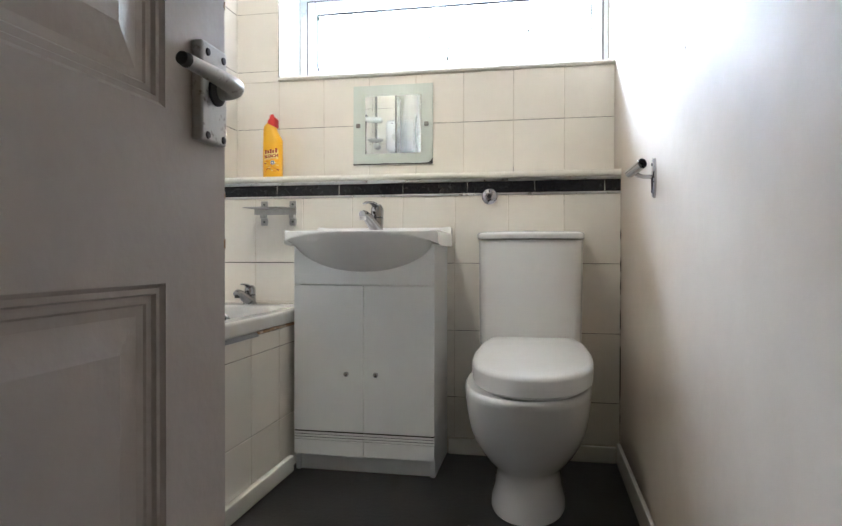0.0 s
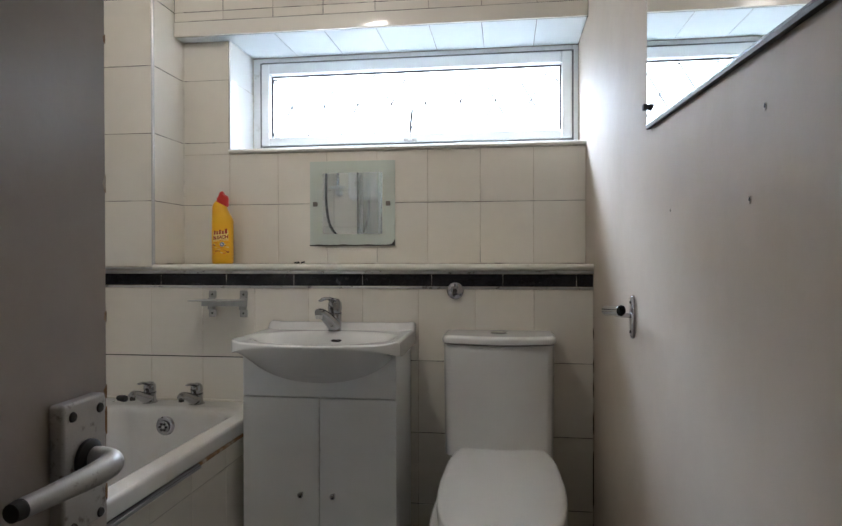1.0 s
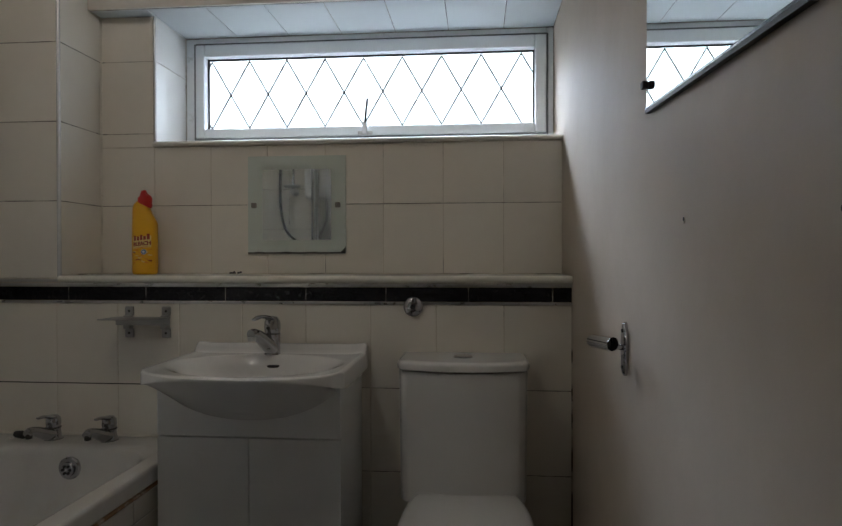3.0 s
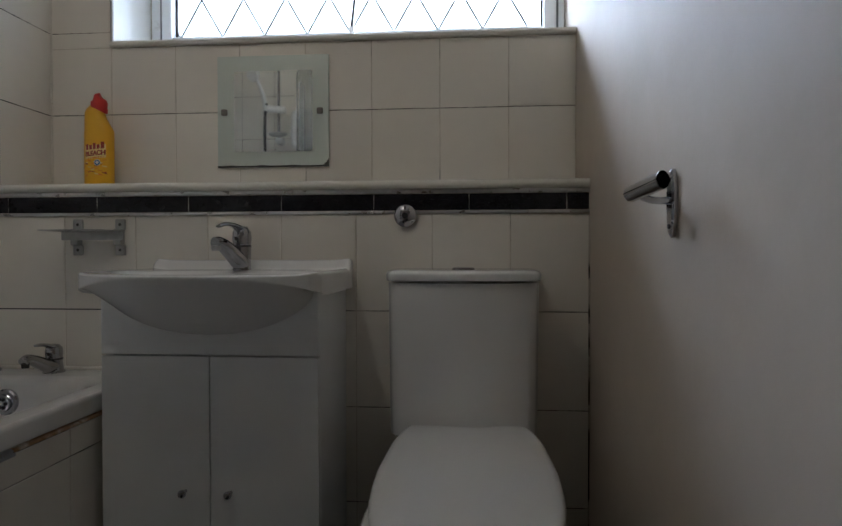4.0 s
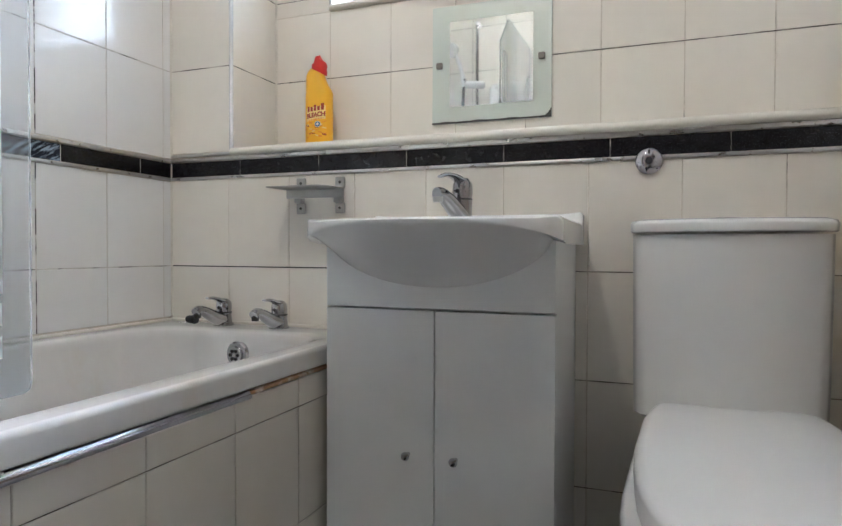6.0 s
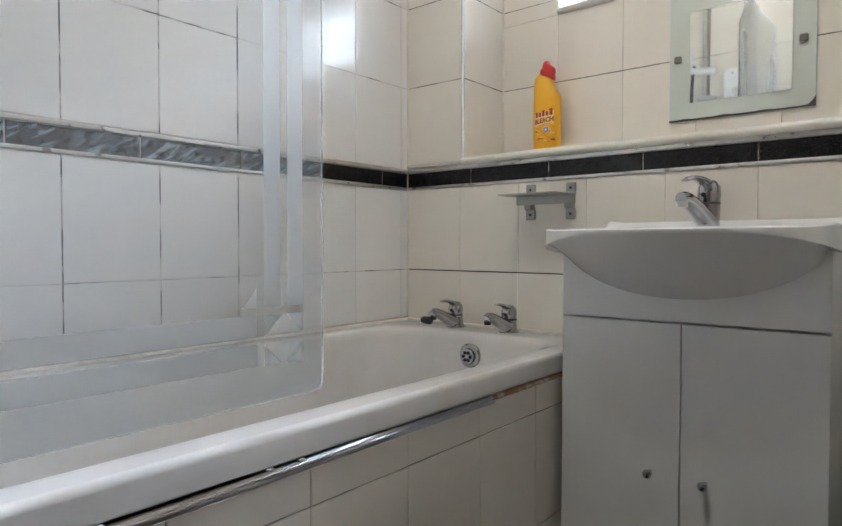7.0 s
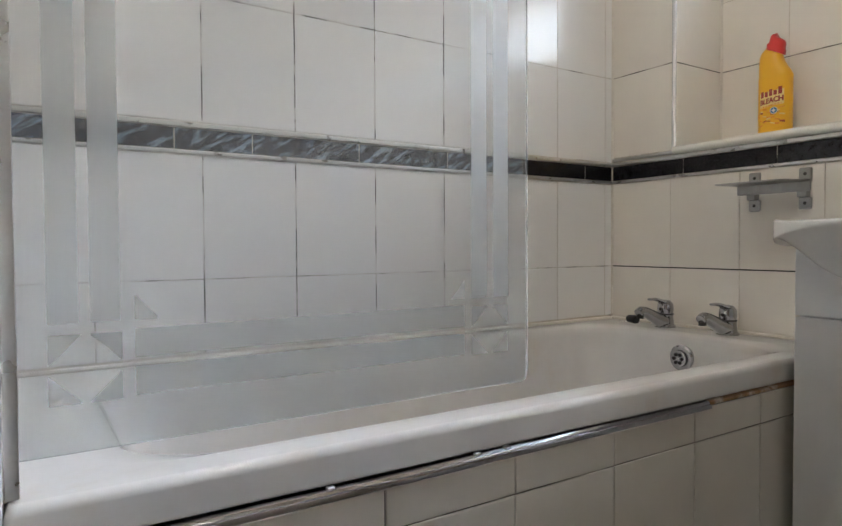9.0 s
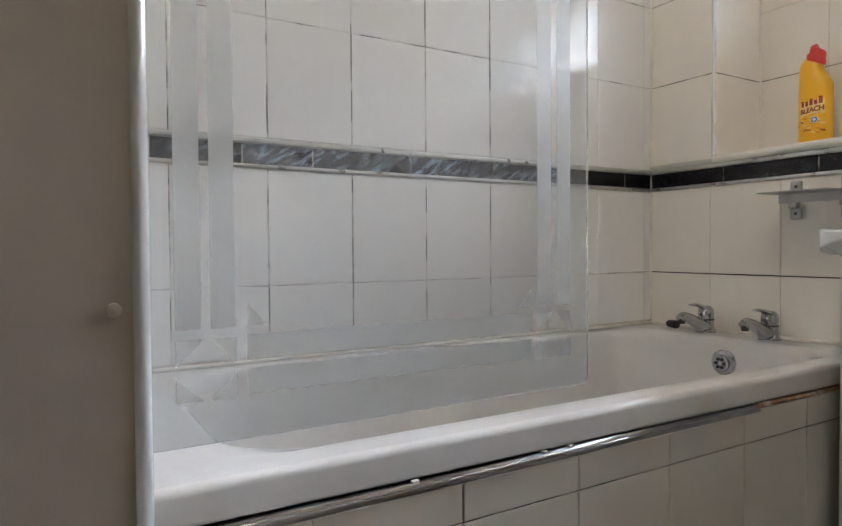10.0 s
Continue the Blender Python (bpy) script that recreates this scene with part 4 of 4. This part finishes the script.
# ---- fittings on the low wall ----
valve = thing("shut_off_valve", (0, LOW, 0.958), "round chrome valve rose set in the tiles", "valve")
part("rose", lathe([(0.001, 0), (0.029, 0), (0.029, 0.004), (0.024, 0.01), (0.014, 0.014), (0.001, 0.014)], (0, LOW - 0.005, 0.958), "-Y"), CHROME, valve)
part("spindle", lathe([(0.001, 0), (0.008, 0), (0.0075, 0.004), (0.001, 0.004)], (0, LOW - 0.019, 0.958), "-Y", 16), DARK, valve)
part("index", box(-0.002, 0.002, LOW - 0.0185, LOW - 0.012, 0.966, 0.982, 0.0008), DARK, valve)
rack = thing("soap_shelf", (-0.83, LOW, 0.9), "small brushed metal soap shelf on the tiles", "bathroom shelf")
for x in (-0.887, -0.768):
    for zc in (0.872, 0.94):
        br = part("bracket", box(x - 0.0145, x + 0.0145, LOW - 0.007, LOW - 0.0005, zc - 0.0145, zc + 0.0145, 0.004, 3), BRUSHED, rack)
        part("screw", lathe([(0.001, 0), (0.004, 0), (0.003, 0.0015), (0.001, 0.0015)], (x, LOW - 0.007, zc), "-Y", 10), DARK, br)
    part("arm", box(x - 0.011, x + 0.011, LOW - 0.024, LOW - 0.0005, 0.885, 0.928, 0.004), BRUSHED, rack)
part("back_bar", box(-0.918, -0.745, LOW - 0.03, LOW - 0.024, 0.898, 0.924, 0.002), BRUSHED, rack)
part("plate", loft([[(x, y, z) for x, y in ((-0.93, LOW - 0.105), (-0.925, LOW - 0.11), (-0.775, LOW - 0.11), (-0.765, LOW - 0.1), (-0.745, LOW - 0.02), (-0.92, LOW - 0.02))] for z in (0.921, 0.9235)]), BRUSHED, rack)

# ---- bleach bottle on the ledge ----
bottle = thing("bleach_bottle", (-0.917, 2.572, 1.05), "yellow plastic bleach bottle with angled neck and red cap", "bottle")


def oval(cx, cy, a, b, z, tilt=0.0, n=32):
    return [(cx + a * math.copysign(abs(math.cos(t)) ** 0.8, math.cos(t)) , cy + b * math.copysign(abs(math.sin(t)) ** 0.8, math.sin(t)), z + tilt * math.cos(t)) for t in (2 * math.pi * i / n for i in range(n))]


ox, oy = -0.917, 2.572
prof = [(0, 0.036, 0.024, 0.0), (0, 0.04, 0.028, 0.004), (0, 0.041, 0.029, 0.02), (0, 0.041, 0.029, 0.165), (0.0005, 0.0405, 0.0285, 0.172), (-0.002, 0.038, 0.027, 0.184), (-0.006, 0.034, 0.025, 0.2), (-0.009, 0.03, 0.023, 0.218), (-0.008, 0.026, 0.021, 0.228), (-0.003, 0.019, 0.017, 0.239), (0.0, 0.016, 0.015, 0.246)]
body = part("body", loft([oval(ox + d, oy, a, b, 1.05 + 0.985 * z, -0.012 * smooth((z - 0.17) / 0.07)) for d, a, b, z in prof]), YELLOW, bottle, sharp=60)
part("cap", loft([oval(ox + d, oy, a, b, 1.05 + 0.985 * z, -0.012) for d, a, b, z in ((0.0, 0.0215, 0.0195, 0.236), (0.001, 0.022, 0.02, 0.249), (0.003, 0.0185, 0.0175, 0.252), (0.006, 0.0175, 0.017, 0.266), (0.007, 0.015, 0.014, 0.272), (0.007, 0.005, 0.005, 0.274))]), RED, bottle, "red cap", sharp=50)


def on_bottle(x0, x1, zz0, zz1, mat, slant=0.0):
    """A printed patch that follows the bottle's front."""
    n = 8
    rows = []
    for z_, sl in ((zz0, 0), (zz1, 0)):
        row = []
        for i in range(n + 1):
            xx = x0 + (x1 - x0) * i / n
            c = max(-0.999, min(0.999, (xx - ox) / 0.041))
            yy = oy - 0.0294 * (1 - abs(c) ** 2.5) ** 0.4
            row.append((xx, yy - 0.0006, z_ + slant * (xx - ox)))
        rows.append(row)
    bm = loft(rows, cap=False, closed=False)
    return part("label_print", bm, mat, bottle)


on_bottle(-0.9440, -0.8840, 1.137, 1.176, LABEL_PALE, 0.1)
for k, tall in enumerate((0.016, 0.013, 0.017, 0.012, 0.019)):
    on_bottle(-0.9405 + 0.0112 * k, -0.9325 + 0.0112 * k, 1.1635, 1.1635 + tall, LABEL_RED, 0.1)
on_bottle(-0.9390, -0.8890, 1.1375, 1.1405, LABEL_ORANGE, 0.12)
# Swirls of red and orange round a small blue emblem.
for k in range(7):
    x0_ = -0.956 + 0.0105 * k
    for m_, (zc_, amp) in enumerate(((1.121, 0.006), (1.112, 0.005), (1.103, 0.004), (1.094, 0.004))):
        z_ = zc_ + amp * math.sin(1.1 * k + 1.7 * m_)
        on_bottle(x0_, x0_ + 0.0108, z_, z_ + 0.0022 + 0.0012 * ((k + m_) % 3), (LABEL_RED, LABEL_ORANGE, LABEL_ORANGE, LABEL_PALE)[(k * 3 + m_) % 4], 0.3 * math.cos(1.1 * k + 1.7 * m_))
for half_, tall_, mat_ in ((0.0095, 0.009, PLASTIC), (0.008, 0.0075, LABEL_BLUE), (0.0022, 0.0055, PLASTIC), (0.0055, 0.002, PLASTIC)):
    bm = bmesh.new()
    lift = 0.0008 + 0.0003 * (mat_ is LABEL_BLUE) + 0.0006 * (half_ < 0.007)
    pts = []
    for i in range(16):
        a = 2 * math.pi * i / 16
        xx = -0.906 + half_ * math.cos(a)
        pts.append(bm.verts.new((xx, oy - 0.0294 * (1 - abs((xx - ox) / 0.041) ** 2.5) ** 0.4 - lift, 1.125 + tall_ * math.sin(a))))
    bm.faces.new(pts)
    part("label_emblem", bm, mat_, bottle)
txt = bpy.data.curves.new("word", "FONT")
txt.body, txt.size, txt.align_x, txt.extrude, txt.offset = "BLEACH", 0.0185, "CENTER", 0.0006, 0.0006
tmp = new("word", txt)
word = bpy.data.meshes.new_from_object(tmp.evaluated_get(bpy.context.evaluated_depsgraph_get()))
bpy.data.objects.remove(tmp)
word.materials.clear()
word.materials.append(LABEL_RED)
for v in word.vertices:
    xx = -0.913 + v.co.x * 0.86
    c = max(-0.99, min(0.99, (xx - ox) / 0.041))
    v.co = (xx, oy - 0.0294 * (1 - abs(c) ** 2.5) ** 0.4 - 0.0014 - v.co.z, 1.1455 + v.co.y + 0.1 * (xx - ox))
lettering = new("lettering", word)
lettering.parent = bottle
lettering.matrix_parent_inverse = bottle.matrix_world.inverted()

# A few loose bits of metal lie on the ledge.
bits = thing("loose_fixing", (-0.63, 2.625, 1.05), "small dark metal fixing lying on the ledge", "fixing")
for k in range(4):
    a = k * 1.7
    part("piece", tube([(-0.647 + 0.01 * k, 2.625 + 0.006 * math.sin(a), 1.0535), (-0.639 + 0.01 * k + 0.006 * math.cos(a), 2.625 + 0.012 * math.cos(a), 1.0535 + 0.003 * (k % 2))], 0.0032, 8), DARK, bits)

# ---- open door ----
door = thing("panel_door", (-0.19, 0.153, 0.006), "open painted panel door with a worn lever handle", "door")
DX, DY0, DY1, DT, DB = -0.17, 0.153, 0.763, 1.984, 0.006
bm = box(DX - 0.04, DX, DY1 - 0.115, DY1, DB, DT)
box(DX - 0.04, DX, DY0, DY0 + 0.11, DB, DT, bm=bm)
for zb_, zt_ in ((DB, 0.2), (0.71, 0.878), (1.87, DT)):
    box(DX - 0.04, DX, DY0 + 0.11, DY1 - 0.115, zb_, zt_, bm=bm)
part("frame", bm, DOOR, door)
for zb_, zt_ in ((0.2, 0.71), (0.878, 1.87)):
    y0_, y1_ = DY0 + 0.11, DY1 - 0.115
    rings = []
    for d, h in ((0.0, -0.0005), (0.004, -0.004), (0.009, -0.004), (0.011, -0.008), (0.018, -0.0085), (0.02, -0.0105), (0.029, -0.0115), (0.033, -0.0108), (0.056, -0.0062), (0.06, -0.005)):
        rings.append([(DX + h, y0_ + d, zb_ + d), (DX + h, y1_ - d, zb_ + d), (DX + h, y1_ - d, zt_ - d), (DX + h, y0_ + d, zt_ - d)])
    rings.insert(0, [(DX - 0.036, y, z) for _, y, z in rings[0]])
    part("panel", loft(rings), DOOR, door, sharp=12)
CHIPS = ((0.75, 0.006, 0.0025), (0.805, 0.004, 0.002), (0.868, 0.007, 0.003), (0.897, 0.009, 0.0035), (0.93, 0.012, 0.004), (0.955, 0.006, 0.003), (1.02, 0.005, 0.0025), (1.135, 0.008, 0.003), (1.26, 0.004, 0.002))
for zz, tall, wide in CHIPS:
    rim = [(DY1 + 0.0004 - wide * max(0.0, math.cos(a)) * (1 + 0.3 * math.sin(5 * a + zz * 40)), zz + tall * math.sin(a) * (1 + 0.2 * math.cos(3 * a))) for a in np.linspace(-math.pi / 2, math.pi / 2, 11)]
    rim += [(DY1 + 0.0006, z_) for _, z_ in rim[::-1]]
    part("paint_chip", loft([[(DX - 0.004, y_, z_) for y_, z_ in rim], [(DX + 0.0006, y_, z_) for y_, z_ in rim]]), RAW_BOARD, door, "bare brown wood where paint has chipped")
hd = part("handle_plate", box(DX, DX + 0.013, 0.693, 0.7445, 0.856, 0.959, 0.003, 3), WORN_WHITE, door, "worn metal lever plate")
for yy in (0.703, 0.7355):
    for zz in (0.862, 0.948):
        part("screw", lathe([(0.001, 0), (0.0042, 0), (0.0035, 0.0015), (0.001, 0.0018)], (DX + 0.0132, yy, zz), "-X", 10), DARK, hd).matrix_world = Matrix.Translation((2 * (DX + 0.0132), 0, 0)) @ Matrix.Diagonal((-1, 1, 1, 1))
path = curve_points([(DX + 0.01, 0.72, 0.911), (DX + 0.028, 0.72, 0.911), (DX + 0.04, 0.71, 0.911), (DX + 0.043, 0.685, 0.911), (DX + 0.042, 0.65, 0.9115), (DX + 0.04, 0.618, 0.912)], 6)
part("lever", tube(path, [0.0095 - 0.0028 * smooth((i - 12) / (len(path) - 13)) for i in range(len(path))], 16), WORN_WHITE, door, "worn metal lever")
part("lever_rose", lathe([(0.001, 0), (0.0155, 0), (0.0155, -0.003), (0.011, -0.006), (0.001, -0.006)], (DX + 0.013, 0.72, 0.911), "-X", 20), DARK, door, "dark worn ring round the lever")
part("lever_end", tube([(DX + 0.0401, 0.619, 0.912), (DX + 0.04, 0.611, 0.912)], [0.0069, 0.006], 14), WORN_EDGE, door, "blackened worn lever tip")
for zz in (0.25, 1.75):
    part("hinge", tube([(DX + 0.002, DY0 - 0.006, zz - 0.05), (DX + 0.002, DY0 - 0.006, zz + 0.05)], 0.006, 10), SATIN, door)

# ---- ceiling lamp ----
lamp = thing("ceiling_lamp", (-0.52, 1.5, TOP), "small lit ceiling lamp with a warm glass globe", "ceiling lamp")
part("base", lathe([(0.001, 0), (0.06, 0), (0.06, -0.02), (0.035, -0.035), (0.001, -0.035)], (-0.52, 1.5, TOP)), PLASTIC, lamp)
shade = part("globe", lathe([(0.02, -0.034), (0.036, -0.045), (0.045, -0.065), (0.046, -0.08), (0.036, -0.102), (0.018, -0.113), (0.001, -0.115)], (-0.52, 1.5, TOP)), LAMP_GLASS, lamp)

# ---- tiles ----
TILE_MESHES = {}


def tile_mesh(w, h, mat, depth=0.006, name="tile"):
    key = (round(w, 3), round(h, 3), mat.name)
    if key not in TILE_MESHES:
        g, e = 0.0009, 0.0016
        rings = [[(g, g, -depth), (w - g, g, -depth), (w - g, h - g, -depth), (g, h - g, -depth)],
                 [(g, g, -e), (w - g, g, -e), (w - g, h - g, -e), (g, h - g, -e)],
                 [(g + 0.0005, g + 0.0005, -0.0004), (w - g - 0.0005, g + 0.0005, -0.0004), (w - g - 0.0005, h - g - 0.0005, -0.0004), (g + 0.0005, h - g - 0.0005, -0.0004)],
                 [(g + e, g + e, 0), (w - g - e, g + e, 0), (w - g - e, h - g - e, 0), (g + e, h - g - e, 0)]]
        TILE_MESHES[key] = finish(loft(rings), name, mat, 8)
    return TILE_MESHES[key]


rng = random.Random(4)


def tile_field(wall, origin, u, v, us, vs, mat=WARM_LIT_TILE, name="tile", wobble=0.001, skip=(), rows=(), cols=(), mould=None, across=None, width=0.0012):
    """Tiles between the joints us and vs on the face through origin with directions u and v."""
    u, v, o = Vector(u), Vector(v), Vector(origin)
    w = u.cross(v)
    for a, b in zip(us, us[1:]):
        for c, d in zip(vs, vs[1:]):
            if (round(a, 3), round(c, 3)) in skip:
                continue
            ob = new(name, tile_mesh(b - a, d - c, mat, name=name))
            m = Matrix((u, v, w)).transposed().to_4x4()
            tilt = Euler((rng.uniform(-wobble, wobble), rng.uniform(-wobble, wobble), 0)).to_matrix().to_4x4()
            half = Matrix.Translation(((b - a) / 2, (d - c) / 2, 0))
            m = Matrix.Translation(o + u * a + v * c + w * rng.uniform(-0.0003, 0.0003)) @ m @ half @ tilt @ half.inverted()
            ob.parent = wall
            ob.matrix_world = m
    frame_ = Matrix.Translation(o) @ Matrix((u, v, w)).transposed().to_4x4()
    for c in rows:
        ob = part("grout_joint", box(us[0] + 0.002, us[-1] - 0.002, c - width, c + width, -0.003, 0.0004 if across else -0.0007), across or mould or MOULD, None)
        ob.parent = wall
        ob.matrix_world = frame_
    for a in cols:
        ob = part("grout_joint", box(a - width, a + width, vs[0] + 0.002, vs[-1] - 0.002, -0.003, 0.0004 if mould else -0.0007), mould or MOULD, None)
        ob.parent = wall
        ob.matrix_world = frame_


LOW_X = [LEFT + 0.001, -1.13, -0.928, -0.728, -0.528, -0.329, -0.13, 0.068, 0.268, RIGHT - 0.001]
LOW_Z = [0.06, 0.212, 0.461, 0.712, 0.9625]
UP_Z = [1.285, 1.535, 1.785, 2.035, 2.285, TOP - 0.001]
BAND_X = [LEFT + 0.001, -1.09, -0.836, -0.581, -0.329, -0.083, 0.163, 0.41, RIGHT - 0.001]
tile_field(wall_low, (0, LOW, 0), (1, 0, 0), (0, 0, 1), LOW_X, LOW_Z, rows=[0.212, 0.461, 0.712], across=HEAVY_MOULD, width=0.0008)
black = part("grout_joint", box(LEFT + 0.002, -0.73, LOW - 0.0006, LOW + 0.002, 0.7106, 0.7136), SOOT, None)
black.parent = wall_low
tile_field(wall_low, (0, LOW, 0), (1, 0, 0), (0, 0, 1), BAND_X, [0.9715, 1.016], GRANITE, "band_tile", cols=BAND_X[1:-1], width=0.0008)
tile_field(wall_column, (0, LOW, 0), (1, 0, 0), (0, 0, 1), [LEFT + 0.001, SIDE - 0.008], [1.041] + UP_Z, rows=UP_Z[:4], across=HEAVY_MOULD, width=0.0009)
tile_field(wall_column, (SIDE, 0, 0), (0, 1, 0), (0, 0, 1), [LOW + 0.006, DEEP], [1.052] + UP_Z, rows=UP_Z[:4], across=HEAVY_MOULD, width=0.0009)
UP_X = [-0.923, -0.721, -0.522, -0.322, -0.124, 0.077, 0.276, RIGHT - 0.001]
tile_field(wall_north, (0, DEEP, 0), (1, 0, 0), (0, 0, 1), [SIDE + 0.001] + UP_X, [1.051, 1.285, 1.488], rows=[1.285], across=HEAVY_MOULD, width=0.0007)
tile_field(wall_north, (0, DEEP, 0), (1, 0, 0), (0, 0, 1), [SIDE + 0.001, JAMB - 0.008], [1.488, 1.535, 1.785, BEAM_Z - 0.001], rows=[1.535, 1.785])
tile_field(wall_north, (JAMB, 0, 0), (0, 1, 0), (0, 0, 1), [DEEP + 0.006, 2.878], [1.508, 1.785, BEAM_Z - 0.001], GLAZE)
BEAM_X = [SIDE + 0.001, -0.915, -0.713, -0.514, -0.313, -0.111, 0.085, 0.286, RIGHT - 0.001]
tile_field(wall_beam, (0, BEAM, 0), (1, 0, 0), (0, 0, 1), BEAM_X, [1.998, 2.034, 2.284, TOP - 0.001], rows=[2.034], cols=BEAM_X[1:-1])
tile_field(wall_beam, (0, 0, BEAM_Z), (0, 1, 0), (1, 0, 0), [BEAM + 0.012, 2.878], BEAM_X, SHADED_REVEAL)
LEFT_Y = [FOOT + 0.001, 1.0, 1.2, 1.398, 1.597, 1.795, 1.993, 2.195, 2.396, LOW - 0.001]
tile_field(wall_left, (LEFT, 0, 0), (0, 1, 0), (0, 0, 1), LEFT_Y, [0.56, 0.712, 0.9625], GLAZE, rows=[0.712], cols=LEFT_Y[1:7], mould=LEFT_MOULD, across=DASHED_MOULD, width=0.0011)
tile_field(wall_left, (LEFT, 0, 0), (0, 1, 0), (0, 0, 1), LEFT_Y, [1.028] + UP_Z, GLAZE, rows=UP_Z[:4], cols=LEFT_Y[1:7], mould=LEFT_MOULD, across=DASHED_MOULD, width=0.0011)
tile_field(wall_left, (LEFT, 0, 0), (0, 1, 0), (0, 0, 1), [FOOT + 0.001, 0.965, 1.146, 1.303, 1.555, 1.807, 2.06], [0.9715, 1.016], HAZE_STREAKED, "band_tile")
tile_field(wall_left, (LEFT, 0, 0), (0, 1, 0), (0, 0, 1), [2.06, 2.31, LOW - 0.001], [0.9715, 1.016], GRANITE, "band_tile")
tile_field(wall_foot, (0, FOOT, 0), (-1, 0, 0), (0, 0, 1), [0.618, 0.835, 1.033, 1.23, 1.334], [0.56, 0.712, 0.962, 1.035] + UP_Z, rows=UP_Z[:4], cols=[0.835, 1.033, 1.23])
tile_field(panel, (-0.665, 0, 0), (0, 1, 0), (0, 0, 1), [FOOT + 0.002, 1.04, 1.243, 1.446, 1.646, 1.85], [0.001, 0.195, 0.438, 0.4985])
tile_field(panel, (-0.665, 0, 0), (0, 1, 0), (0, 0, 1), [1.85, 2.055, 2.255, 2.42], [0.001, 0.195, 0.438, 0.496])
